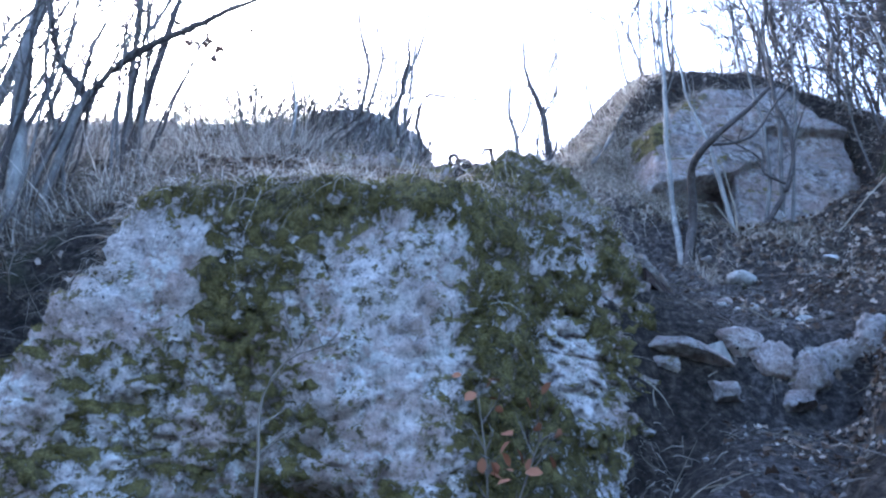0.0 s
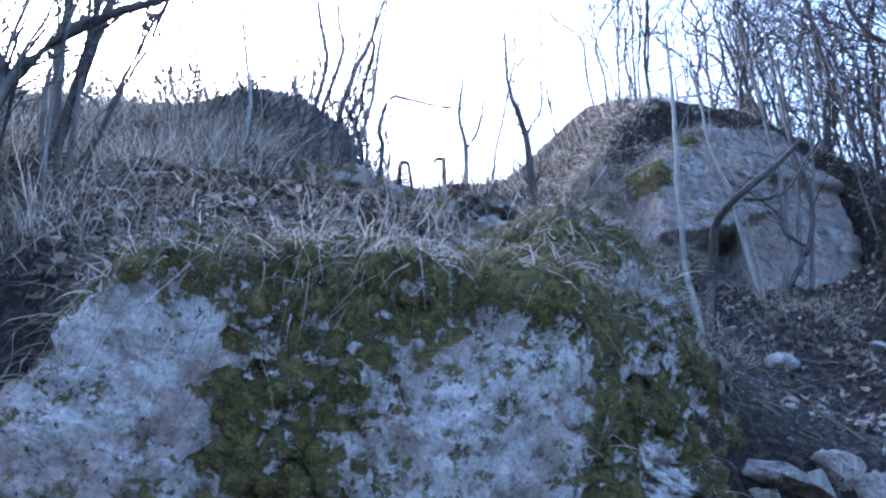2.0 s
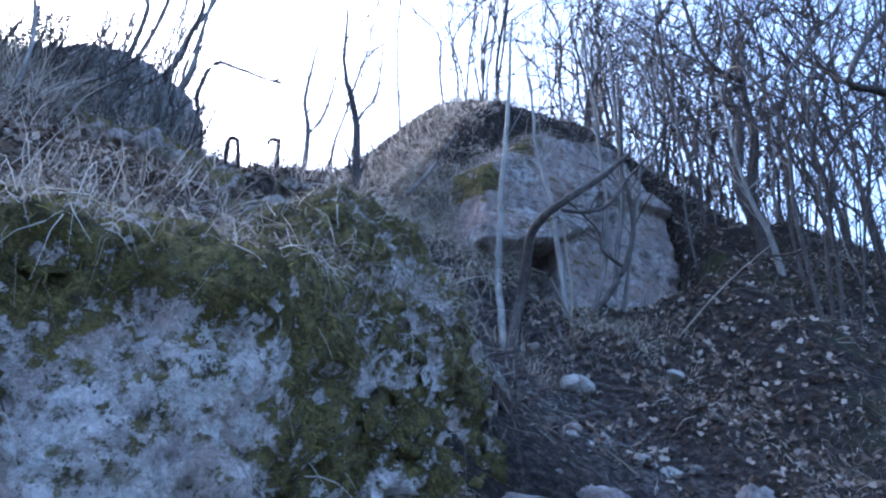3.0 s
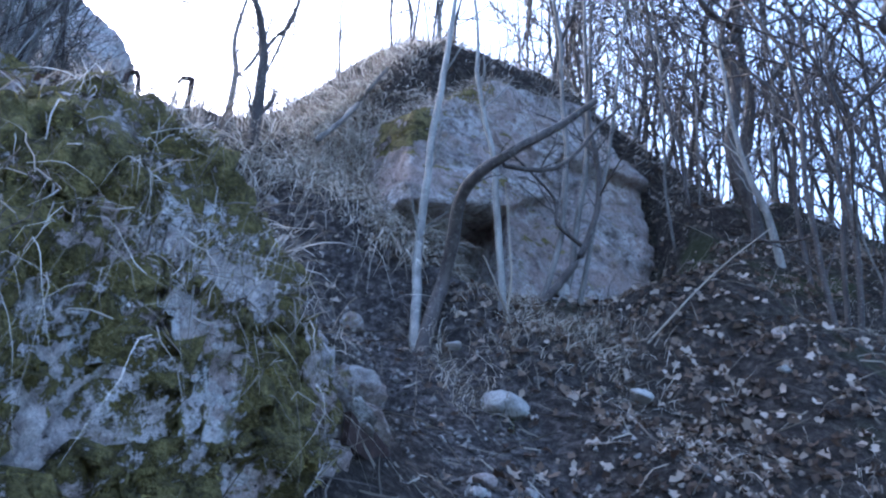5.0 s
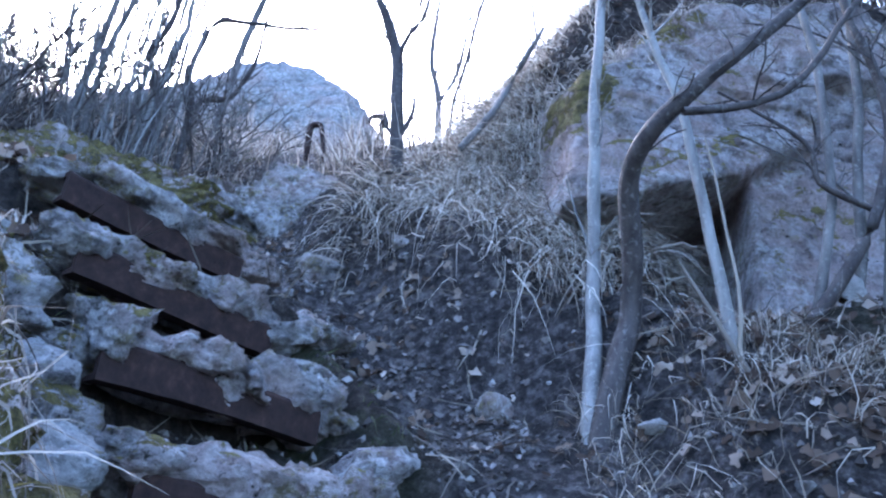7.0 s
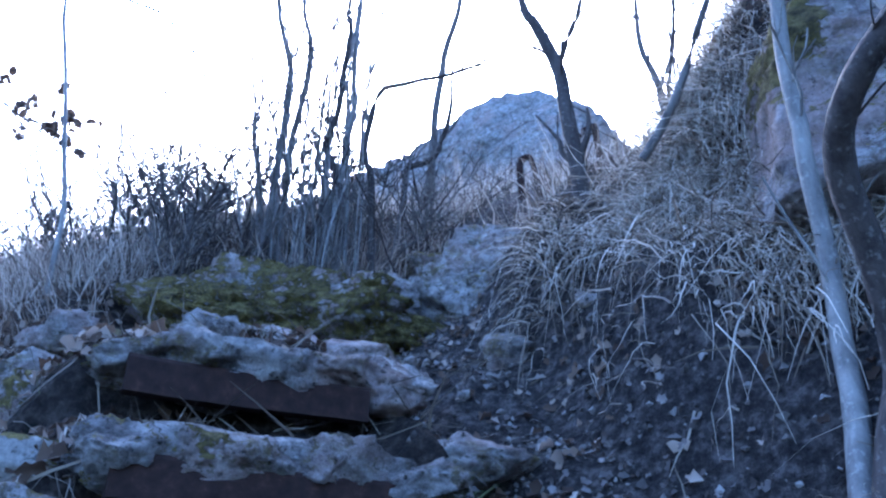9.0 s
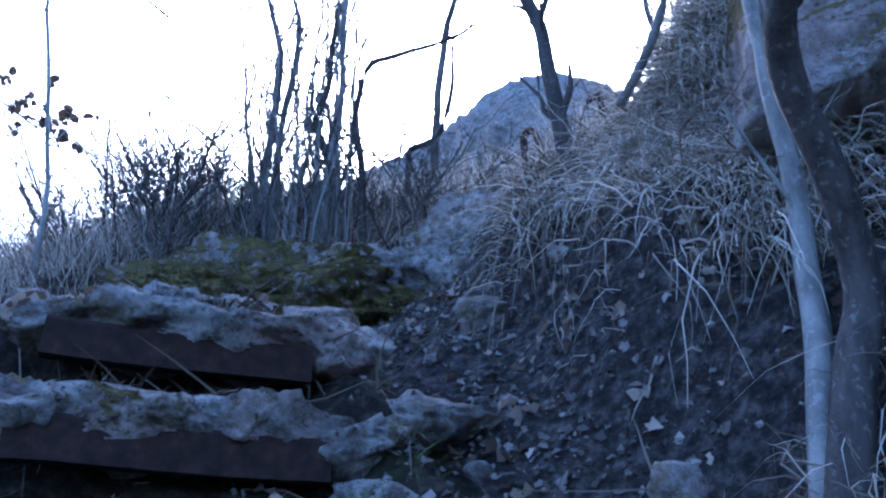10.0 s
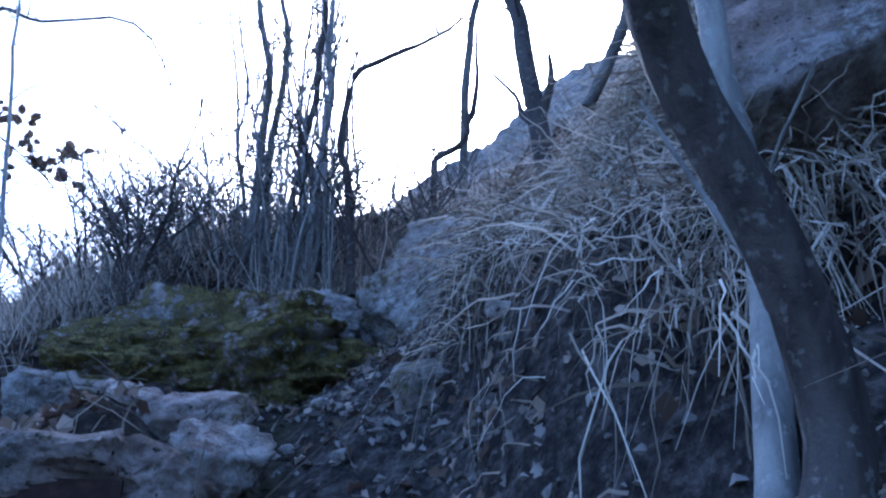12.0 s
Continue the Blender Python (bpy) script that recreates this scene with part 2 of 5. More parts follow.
L_Z = [-4, 0.3, 1.2, 1.6, 3.75, 4.32, 5.2, 5.72, 6.12, 6.35, 6.8, 7.0, 7.5, 8.4, 10.2, 11.8, 12, 9]
R_Y = [-8, 0, 3.3, 4.5, 5.3, 6.19, 6.6, 6.85, 7.25, 7.6, 7.85, 8.15, 8.8, 9.4, 11, 13, 17, 60]
R_Z = [-4, -0.1, 2.2, 3.2, 3.75, 4.43, 4.75, 5.06, 5.45, 5.68, 6.15, 6.38, 6.98, 7.35, 8.5, 9.4, 10, 8]


S0, RUN, STAIR_Z, RISE = 2.45, 0.283, 4.25, 0.338


def ground_z(x, y):
    """Height of the hillside: a gully with a bank on each side."""
    x, y = np.asarray(x, float), np.asarray(y, float)
    d = x - np.interp(y, C_Y, C_X)
    g, r = np.interp(y, G_Y, G_Z), np.interp(y, R_Y, R_Z)
    inner = step(2.5, 4, y) * step(7.5, 6, y)
    ly = y - inner * (0.9 * step(-2.3, -3.4, x) + 0.5 * step(-0.25, 0.35, x))
    lz = np.interp(ly, L_Y, L_Z) + 0.55 * step(-0.8, -1.6, x) * step(7.0, 8.3, y) * step(13, 9.6, y)
    side = step(-2.0, -2.5, x) * step(7.2, 6.2, y)
    lz = lz * (1 - side) + np.interp(y, [-8, 1, 2.5, 4, 5.2, 6.2, 7.2], [-4, 0.2, 1.0, 2.4, 4.05, 5.2, 5.75]) * side
    wl_ = step(-0.35, -1.3 - 0.3 * step(6, 5, y), d)
    wr_ = step(0.1, 0.65, d)
    r = r + 1.68 * step(1.3, 3.0, x) * step(6.8, 4.2, x) * step(8.15, 9.0, y) * step(14, 11, y)
    z = g * (1 - wl_) * (1 - wr_) + lz * wl_ + r * wr_ * (1 - wl_)
    # the stair, cut across the left bank, one tread above each rail
    q, s = 0.6 * x + 0.8 * y, -0.8 * x + 0.6 * y
    k = (s - S0 - 0.13) / RUN
    tread = STAIR_Z + RISE * np.floor(k) + RISE * 0.45 * (k - np.floor(k)) - 0.015
    band = step(5.26, 5.58, q) * step(6.62, 6.40, q) * step(-1.05, -0.95, k) * step(5.1, 4.7, k)
    z = z * (1 - band) + tread * band
    z = z - 0.22 * np.maximum(0, -x - 5.0)
    z = z + 0.75 * step(3.2, 4.5, x) * step(4.8, 6.6, y) * step(9, 7.8, y) + 0.5 * step(4.6, 6.2, x) * step(5.8, 7.2, y) - 0.05 * np.maximum(0, x - 6.0)
    # the soil lies low along the foot of the big rock
    foot = step(2.5, 2.95, x) * step(4.9, 4.55, x) * step(6.9, 7.4, y) * step(8.85, 8.6, y)
    z = z + foot * (np.minimum(z, 5.58 + 0.42 * np.maximum(0, x - 3.35) + 0.1 * (y - 7.4)) - z)
    far = np.maximum(0, np.hypot(x - 1, y - 6) - 16)
    return z - 0.25 * far


def axis(lo, a, b, hi, fine):
    mid_ = np.arange(a, b + fine / 2, fine)
    def tail(start, end):
        out, s, at_ = [], fine, start
        sign = 1 if end > start else -1
        while (end - at_) * sign > 0:
            s *= 1.16
            at_ += s * sign
            out.append(at_)
        return np.array(out)
    return np.concatenate([tail(a, lo)[::-1], mid_, tail(b, hi)])


gx_, gy_ = axis(-400, -3.6, 5.4, 400, 0.04), axis(-400, 2.0, 10.6, 400, 0.04)
XX, YY = np.meshgrid(gx_, gy_)
fx, fy = XX.ravel(), YY.ravel()
P2 = np.stack([fx, fy, np.zeros_like(fx)], 1)


def ground_full(x, y):
    x, y = np.asarray(x, float), np.asarray(y, float)
    p = np.stack([x, y, np.zeros_like(x)], -1).reshape(-1, 3)
    n = 0.13 * fbm(p, 1.3, 3, 5) + 0.05 * fbm(p, 6.0, 3, 9) + 0.040 * np.abs(fbm(p, 15.0, 3, 12))
    return ground_z(x, y) + (n * step(30, 12, np.hypot(p[:, 0] - 1, p[:, 1] - 6))).reshape(x.shape)


zz = ground_full(fx, fy)
nx, ny = len(gx_), len(gy_)
ii = (np.arange(ny - 1)[:, None] * nx + np.arange(nx - 1)[None, :]).ravel()
quads = np.stack([ii, ii + 1, ii + nx + 1, ii + nx], 1)
dd = fx - np.interp(fy, C_Y, C_X)
trod = step(0.55, 0.15, np.abs(dd + 0.05)) * step(2, 3, fy)
bankbare = step(-0.2, 0.1, dd) * step(0.95, 0.6, dd) * step(6.3, 6.9, fy) * step(8.2, 7.9, fy)
litter = np.clip(0.8 - trod - 0.8 * bankbare + 0.3 * fbm(P2, 2.0, 3, 21), 0, 1)
ground = thing("ground", mesh_of("ground", np.stack([fx, fy, zz], 1), quads, M_EARTH, attrs={"litter": litter, "moss": step(0.1, 0.6, fbm(P2, 0.8, 3, 40) + 0.3)}),
               "dark damp soil hillside with a trodden gully", "ground", kind="structure")


def slope_at(x, y, e=0.06):
    z0 = ground_full(x, y)
    return z0, np.stack([-(ground_full(x + e, y) - z0) / e, -(ground_full(x, y + e) - z0) / e, np.ones_like(z0)], -1)


# ---- rocks ----
def ico(sub):
    bm = bmesh.new()
    bmesh.ops.create_icosphere(bm, subdivisions=sub, radius=1.0)
    v = np.array([p.co[:] for p in bm.verts])
    f = np.array([[q.index for q in t.verts] for t in bm.faces])
    bm.free()
    return v, f


ICO = {s: ico(s) for s in (2, 3, 4, 5, 6, 7)}


def hull(center, planes, sub, soft=0.05, big=0.06, small=0.02, seed=0, flat=1.0, scale=1.6, crag=0.0):
    """A rock: the space inside planes (normal, point), its edges softened and its faces roughened. Returns vertices, faces, normals."""
    dirs, f = ICO[sub]
    c = np.array(center, float)
    inv = 0
    for nrm, pt in planes:
        nrm = np.array(nrm, float) / np.linalg.norm(nrm)
        dist = max(1e-3, float(nrm @ (np.array(pt) - c)))
        cosv = np.maximum(1e-4, dirs @ nrm)
        inv = inv + (cosv / dist) ** (1.0 / soft)
    r = inv ** (-soft)
    v = c + dirs * r[:, None]
    n = big * fbm(v, scale, 4, seed) + small * fbm(v * np.array([1, 1, 2.2]), 7.0, 4, seed + 7) + 0.4 * small * fbm(v, 25.0, 2, seed + 3)
    ledge = np.abs(fbm(v * np.array([0.5, 0.5, 2.0]), 2.6, 3, seed + 50))
    n = n - small * 0.7 * step(0.10, 0.0, ledge) * flat
    if crag:
        # broken steps and open cracks
        t = 4.0 * fbm(v * np.array([0.8, 0.8, 1.5]), 2.4, 4, seed + 21)
        n = n + crag * (np.floor(t) + step(0.35, 0.65, t - np.floor(t)) - t)
        n = n - 1.3 * crag * step(0.07, 0.0, np.abs(fbm(v * np.array([1, 1, 1.4]), 2.0, 4, seed + 33)))
        n = n - 0.6 * crag * step(0.08, 0.0, np.abs(fbm(v, 5.5, 3, seed + 37)))
    v = v + dirs * n[:, None]
    return v, f


def normals_of(v, f):
    fn = np.cross(v[f[:, 1]] - v[f[:, 0]], v[f[:, 2]] - v[f[:, 0]])
    out = np.zeros_like(v)
    for k in range(3):
        np.add.at(out, f[:, k], fn)
    return out / np.maximum(1e-9, np.linalg.norm(out, axis=1))[:, None]


def moss_mask(v, f, base, up=0.9, seed=3, bare=(), green=()):
    """Moss lies where the rock looks up and in blotches; bare and green are (centre, reach, weight) patches."""
    nr = normals_of(v, f)
    m = base + up * np.clip(nr[:, 2], -0.3, 1) + 0.75 * fbm(v, 3.4, 4, seed) + 0.5 * fbm(v, 12.0, 3, seed + 9)
    for sets, sign in ((bare, -1), (green, 1)):
        for ctr, reach, weight in sets:
            q = np.linalg.norm((v - np.array(ctr)) / np.array(reach), axis=1)
            m = m + sign * weight * step(1.15, 0.6, q)
    return m


def blob(center, size, seed, sub=4, facets=7, rough=0.10):
    """A loose stone with a few broken faces."""
    rng = np.random.default_rng(seed)
    dirs, f = ICO[sub]
    inv = (np.abs(dirs) ** 2.5).sum(1)
    v = dirs * (inv ** -0.4)[:, None]
    for _ in range(facets):
        nrm = rng.normal(size=3)
        nrm /= np.linalg.norm(nrm)
        over = np.maximum(0, v @ nrm - rng.uniform(0.55, 0.85))
        v = v - over[:, None] * nrm
    v = v + v * (1.3 * rough * fbm(v + seed * 3.1, 2.0, 4, seed) + 1.5 * rough * (np.abs(fbm(v + seed, 4.0, 4, seed + 1)) - 0.15) + 0.6 * rough * fbm(v + seed, 16.0, 2, seed + 2))[:, None]
    return v * np.array(size) * 0.5, f


boulder_planes = [((-0.04, -0.97, -0.06), (-0.7, 3.89, 3.2)), ((-0.87, -0.25, 0.40), (-1.88, 4.2, 3.3)), ((-0.06, -0.45, 0.9), (-0.9, 3.98, 3.86)),
                  ((0.86, -0.5, 0.05), (0.03, 3.88, 3.3)), ((1, 0.1, 0.1), (0.45, 5, 3.5)), ((0.6, 0.8, 0.1), (0.2, 5.8, 3.8)), ((0, 0, -1), (0, 5, 1.0)), ((-0.62, -0.5, 0.65), (-1.68, 4.0, 3.62))]
bv, bf = hull((-0.95, 4.8, 2.7), boulder_planes, 7, soft=0.035, big=0.11, small=0.05, seed=11, crag=0.045)
BOULDER_AT = np.array([0.17, 0.22, -0.10])
bm_ = moss_mask(bv, bf, 0.40, up=0.75, seed=3,
                bare=[((-1.55, 3.95, 3.25), (0.42, 0.6, 0.42), 0.75), ((-0.28, 3.95, 2.95), (0.40, 0.6, 0.62), 0.7), ((-1.3, 3.95, 2.5), (1.0, 0.6, 0.4), 0.05)],
                green=[((-0.95, 3.9, 3.35), (0.30, 0.5, 0.6), 0.4), ((-2.3, 4.2, 2.9), (0.28, 0.6, 0.9), 0.7), ((-0.9, 4.0, 3.75), (1.5, 0.5, 0.2), 0.35), ((0.25, 4.3, 3.0), (0.25, 0.6, 1.2), 0.5)])
cav = step(1.15, 0.6, np.hypot((bv[:, 0] + 0.62) / 0.42, (bv[:, 2] - 2.0) / 0.32))
bv[:, 1] += 0.45 * cav * (bv[:, 1] < 5)
bm_ = bm_ - 0.3 * cav


def cushion(v, f, m, depth, seed):
    """Moss swells into low cushions."""
    soft_ = step(0.42, 0.85, m) * (0.45 + 0.9 * step(-0.3, 0.35, fbm(v, 7.0, 3, seed)) + 0.5 * fbm(v, 18.0, 2, seed + 4))
    return v + normals_of(v, f) * (depth * soft_)[:, None]


bv = cushion(bv, bf, bm_, 0.045, 71) + BOULDER_AT
thing("boulder", mesh_of("boulder", bv, bf, M_BOULDER, attrs={"moss": bm_}), "huge pale limestone boulder half covered in green moss", "boulder")

lobe_planes = [((0.5, -1, 0.42), (0.6, 4.88, 3.7)), ((-0.1, -0.35, 0.93), (0.6, 5.5, 4.84)), ((0.55, -0.9, 0.2), (0.34, 4.5, 2.6)), ((0.9, 0.1, 0.4), (1.2, 5.48, 4.4)),
               ((-1, 0, 0), (-0.02, 5, 3)), ((0.6, 0.8, 0.1), (1.0, 5.80, 4)), ((0, 0, -1), (0, 5, 1.5)), ((0.62, -0.45, 0.64), (0.98, 5.42, 4.66)), ((-0.55, -0.45, 0.7), (0.45, 5.35, 4.66))]
lv, lf = hull((0.5, 5.3, 3.4), lobe_planes, 7, soft=0.035, big=0.12, small=0.07, seed=23, crag=0.07)
lm = moss_mask(lv, lf, 0.68, up=0.3, seed=13, bare=[((1.02, 5.37, 4.30), (0.11, 0.30, 0.07), 0.9), ((0.85, 5.24, 4.36), (0.07, 0.3, 0.06), 1.4), ((1.06, 5.12, 3.93), (0.10, 0.40, 0.11), 0.9), ((1.19, 5.18, 3.72), (0.10, 0.40, 0.16), 0.9),
                                                   ((0.64, 4.88, 3.72), (0.16, 0.3, 0.12), 1.4), ((0.93, 5.3, 4.12), (0.08, 0.30, 0.08), 0.9), ((0.9, 5.0, 3.1), (0.25, 0.5, 0.4), 0.7)],
               green=[((0.35, 5.1, 4.3), (0.3, 0.5, 0.4), 0.4), ((1.25, 5.4, 4.0), (0.12, 0.3, 0.3), 0.5)])
lv = cushion(lv, lf, lm, 0.06, 73)
thing("boulder", mesh_of("boulder_back", lv, lf, M_BOULDER, attrs={"moss": lm}), "dark moss-grown limestone boulder with white bare patches", "boulder")

cliff_planes = [((0.1, -1, 0.36), (2.3, 7.60, 6.1)), ((-0.93, -0.30, 0.2), (2.28, 7.9, 6.6)), ((0.94, -0.28, 0.06), (4.68, 8.0, 6.8)), ((-0.12, -0.3, 0.94), (3.3, 8.25, 8.08)),
                ((-0.62, -0.32, 0.70), (2.42, 8.02, 7.2)), ((0.80, -0.15, 0.56), (4.48, 8.2, 7.9)), ((0, 1, 0), (3, 10.4, 7)), ((0, 0, -1), (3, 8, 4.6)), ((0.45, -0.85, 0.1), (4.3, 7.84, 6.4))]
cv, cf = hull((3.4, 9.0, 6.8), cliff_planes, 7, soft=0.016, big=0.08, small=0.03, seed=31, scale=1.5, crag=0.014)
# flat broken facets over the face
cell = np.floor(2.2 * fbm(cv * np.array([1.0, 0.6, 1.3]), 1.7, 3, 87) + 0.5)
cv[:, 1] += 0.03 * cell * (cv[:, 1] < 9)
# the hollow under the lip, and the lower face set back under a stepped crack
lip = np.interp(cv[:, 0], [2.2, 2.6, 3.1, 3.35, 3.6, 3.75, 4.6], [6.10, 6.20, 6.40, 6.66, 6.80, 7.35, 7.45]) + 0.03 * fbm(cv, 6.0, 3, 35)
under = step(0.0, 0.05, lip - cv[:, 2]) * (cv[:, 1] < 8.7)
cv[:, 1] += 0.13 * under
hollow = step(3.22, 3.10, cv[:, 0] + 0.15 * (lip - cv[:, 2])) * under * step(8.6, 8.2, cv[:, 1])
cv[:, 1] += np.maximum(0, 8.45 - cv[:, 1]) * hollow
cv[:, 0] += np.maximum(0, 2.5 - cv[:, 0]) * hollow
cm = moss_mask(cv, cf, -0.42, up=1.15, seed=33, green=[((2.32, 8.0, 7.05), (0.26, 0.5, 0.4), 1.5), ((2.8, 8.2, 7.8), (0.5, 0.4, 0.25), 0.7)])
thing("cliff_rock", mesh_of("cliff_rock", cv, cf, M_CLIFF, attrs={"moss": cm}), "big grey-pink limestone rock with a dark hollow underneath", "rock")

far_planes = [((0, -0.9, 0.45), (-2.6, 16.4, 12)), ((0.95, -0.2, 0.2), (-0.6, 17, 13.2)), ((0, 0, 1), (-2.3, 18, 14.9)), ((0.6, 0, 0.78), (-1.35, 17.5, 14.55)),
              ((-0.5, 0, 0.86), (-2.9, 17.5, 14.75)), ((-1, 0, 0), (-7.5, 18, 12)), ((0, 1, 0), (-3, 22, 12)), ((0, 0, -1), (-3, 18, 8))]
fv, ff = hull((-3.2, 18.6, 12.2), far_planes, 6, soft=0.06, big=0.35, small=0.14, seed=41, scale=0.7)
thing("far_outcrop", mesh_of("far_outcrop", fv, ff, M_FAR, attrs={"moss": moss_mask(fv, ff, -0.6, up=0.7, seed=43)}), "pale weathered limestone outcrop on the hilltop", "rock")

# ---- stairs of old rails and cemented stones ----
U, W = np.array([0.6, 0.8, 0]), np.array([-0.8, 0.6, 0])


def stair_at(k, q, lift=0.0):
    """A place on the stair: k counts the rails from the bottom, q goes along them."""
    p = (S0 + k * RUN) * W + q * U
    return np.array([p[0], p[1], STAIR_Z + RISE * k + lift])


def rail_mesh(length, seed):
    """A length of rusty channel iron: flange, web and foot, a little bent and pitted."""
    prof = np.array([(0.0, 0.0), (0.085, 0.0), (0.085, -0.014), (0.018, -0.018), (0.014, -0.088), (0.055, -0.096), (0.055, -0.108), (-0.004, -0.108), (-0.006, -0.012)])
    n = 26
    t = np.linspace(0, 1, n)
    v = np.zeros((n, len(prof), 3))
    v[:, :, 0] = (t * length)[:, None]
    v[:, :, 1] = prof[None, :, 0] + 0.008 * np.sin(t * 3 + seed)[:, None]
    v[:, :, 2] = prof[None, :, 1] + 0.006 * np.sin(t * 4 + seed * 2)[:, None]
    v = v.reshape(-1, 3)
    v = v + 0.0025 * fbm(v, 30, 2, seed)[:, None]
    m = len(prof)
    faces = [(i * m + j, i * m + (j + 1) % m, (i + 1) * m + (j + 1) % m, (i + 1) * m + j) for i in range(n - 1) for j in range(m)]
    faces += [tuple(range(m))[::-1], tuple((n - 1) * m + j for j in range(m))]
    return mesh_of("steel_rail", v, faces, M_IRON, smooth=False)


def stone(name, place, size, seed, mat, label, group="", turn=(0, 0, 0), sub=4, moss=-0.6, rough=0.10, facets=7, up=0.7):
    v, f = blob((0, 0, 0), size, seed, sub, facets, rough)
    m = moss_mask(v * 1.0 + np.array(place), f, moss, up=up, seed=seed % 17)
    ob = thing(name, mesh_of(name, v, f, mat, attrs={"moss": m}), label, "stone", group)
    ob.matrix_world = pose(*place, *turn)
    return ob


rng = np.random.default_rng(5)
for k in range(5):
    ends = (5.63, 6.38) if k < 4 else (5.66, 6.40)
    a = stair_at(k, ends[0])
    ob = thing("steel_rail", rail_mesh(ends[1] - ends[0], k + 1), "rusty brown channel-iron rail edging a stone step", "rail", "rails of the stair")
    ob.matrix_world = pose(*a, 0, 0.8 * (k - 2), math.degrees(math.atan2(0.8, 0.6)))
    cv_, cf_ = blob((0, 0, 0), (ends[1] - ends[0] + 0.25, 0.30, 0.20), 90 + k, 5, 0, 0.1)
    cv_ = cv_ + 0.05 * np.stack([fbm(cv_ + 3 * k, 7.0, 4, 60 + j) for j in range(3)], 1)
    crust = thing("step_crust", mesh_of("step_crust", cv_, cf_, M_STONE, attrs={"moss": np.clip(0.3 - 1.6 * (cv_[:, 0] + 0.45), -0.45, 0.5)}), "rough cement and rubble crust above a rusty rail", "step", "steps of the stair")
    mid_ = stair_at(k, 0.5 * (ends[0] + ends[1]) + 0.04, 0.0) + W * 0.15
    crust.matrix_world = pose(*mid_, 0, 0, 53.1)
    q = ends[0] - 0.06
    i = 0
    while q < ends[1] + 0.14:
        w = rng.uniform(0.13, 0.22)
        h = rng.uniform(0.10, 0.17)
        over = q > ends[1] - 0.05
        p = stair_at(k, q + w / 2, -0.01 if not over else -0.06) + W * rng.uniform(0.045, 0.09)
        stone("stair_stone", (p[0], p[1], p[2] + h * 0.30), (w * 1.25, rng.uniform(0.17, 0.26), h * 1.15), 100 + k * 20 + i, M_STONE,
              "rough grey limestone lump cemented above a rusty rail", "stones of the stair", (rng.uniform(-12, 12), rng.uniform(-12, 12), 53 + rng.uniform(-20, 20)),
              moss=-0.65 + 0.5 * (q < 5.72), rough=0.24)
        q += w * 0.86
        i += 1

# the lowest rail, short and half buried, under a flat crust
a = stair_at(-1.13, 5.38)
low_rail = thing("steel_rail", rail_mesh(0.46, 9), "short rusty brown rail half buried under a stone crust", "rail", "rails of the stair")
low_rail.matrix_world = pose(a[0], a[1], 4.10, 0, 4, 53.1)
m_ = stair_at(-1.13, 5.62) + W * 0.13
stone("step_crust", (m_[0], m_[1], 4.10), (0.66, 0.32, 0.15), 95, M_STONE, "pale flat stone crust above a short rusty rail", "steps of the stair", (0, 5, 53), 5, -0.4, 0.16)
for i, (q_, z_) in enumerate(((5.36, 3.92), (5.60, 3.88), (5.84, 3.90))):
    p = stair_at(-1.13, q_) + W * 0.14
    stone("stair_stone", (p[0], p[1], z_), (0.30, 0.28, 0.30), 96 + i, M_STONE, "rough grey limestone lump under the lowest rail", "stones of the stair", (0, 0, 30 + 40 * i), 4, 0.0, 0.2)

# stones at the left and right ends of the rails and above the topmost one
for i, (x, y, z, sx, sy, sz, ms) in enumerate([
        (-0.52, 7.32, 6.02, 0.24, 0.24, 0.20, -0.7), (-0.30, 7.30, 5.93, 0.20, 0.22, 0.18, -0.5), (-0.74, 7.40, 6.02, 0.26, 0.26, 0.16, -0.6),
        (-0.30, 7.05, 5.70, 0.28, 0.26, 0.22, -0.2), (0.02, 6.75, 5.48, 0.34, 0.30, 0.30, 0.35), (0.25, 6.45, 5.10, 0.36, 0.34, 0.34, 0.3), (0.5, 6.2, 4.85, 0.32, 0.3, 0.3, 0.2),
        (0.72, 5.95, 4.55, 0.34, 0.34, 0.3, 0.0), (1.02, 5.75, 4.32, 0.3, 0.3, 0.28, 0.1),
        (0.05, 7.55, 5.98, 0.34, 0.24, 0.2, -0.6), (0.35, 7.62, 5.92, 0.30, 0.22, 0.18, -0.7), (0.62, 7.70, 5.86, 0.34, 0.26, 0.2, -0.7), (0.9, 7.62, 5.68, 0.3, 0.28, 0.22, -0.8),
        (1.2, 7.55, 5.36, 0.56, 0.36, 0.19, -0.8), (1.38, 7.22, 5.03, 0.44, 0.34, 0.18, -0.8), (1.60, 6.98, 4.74, 0.38, 0.32, 0.18, -0.8), (1.85, 6.72, 4.5, 0.3, 0.26, 0.2, -0.8)]):
    stone("rubble_stone", (x, y, z), (sx, sy, sz), 300 + i, M_STONE, "rough grey limestone lump beside the rail stair", "rubble beside the stair",
          (rng.uniform(-15, 15), rng.uniform(-15, 15), rng.uniform(0, 180)), moss=ms, rough=0.2, sub=4)

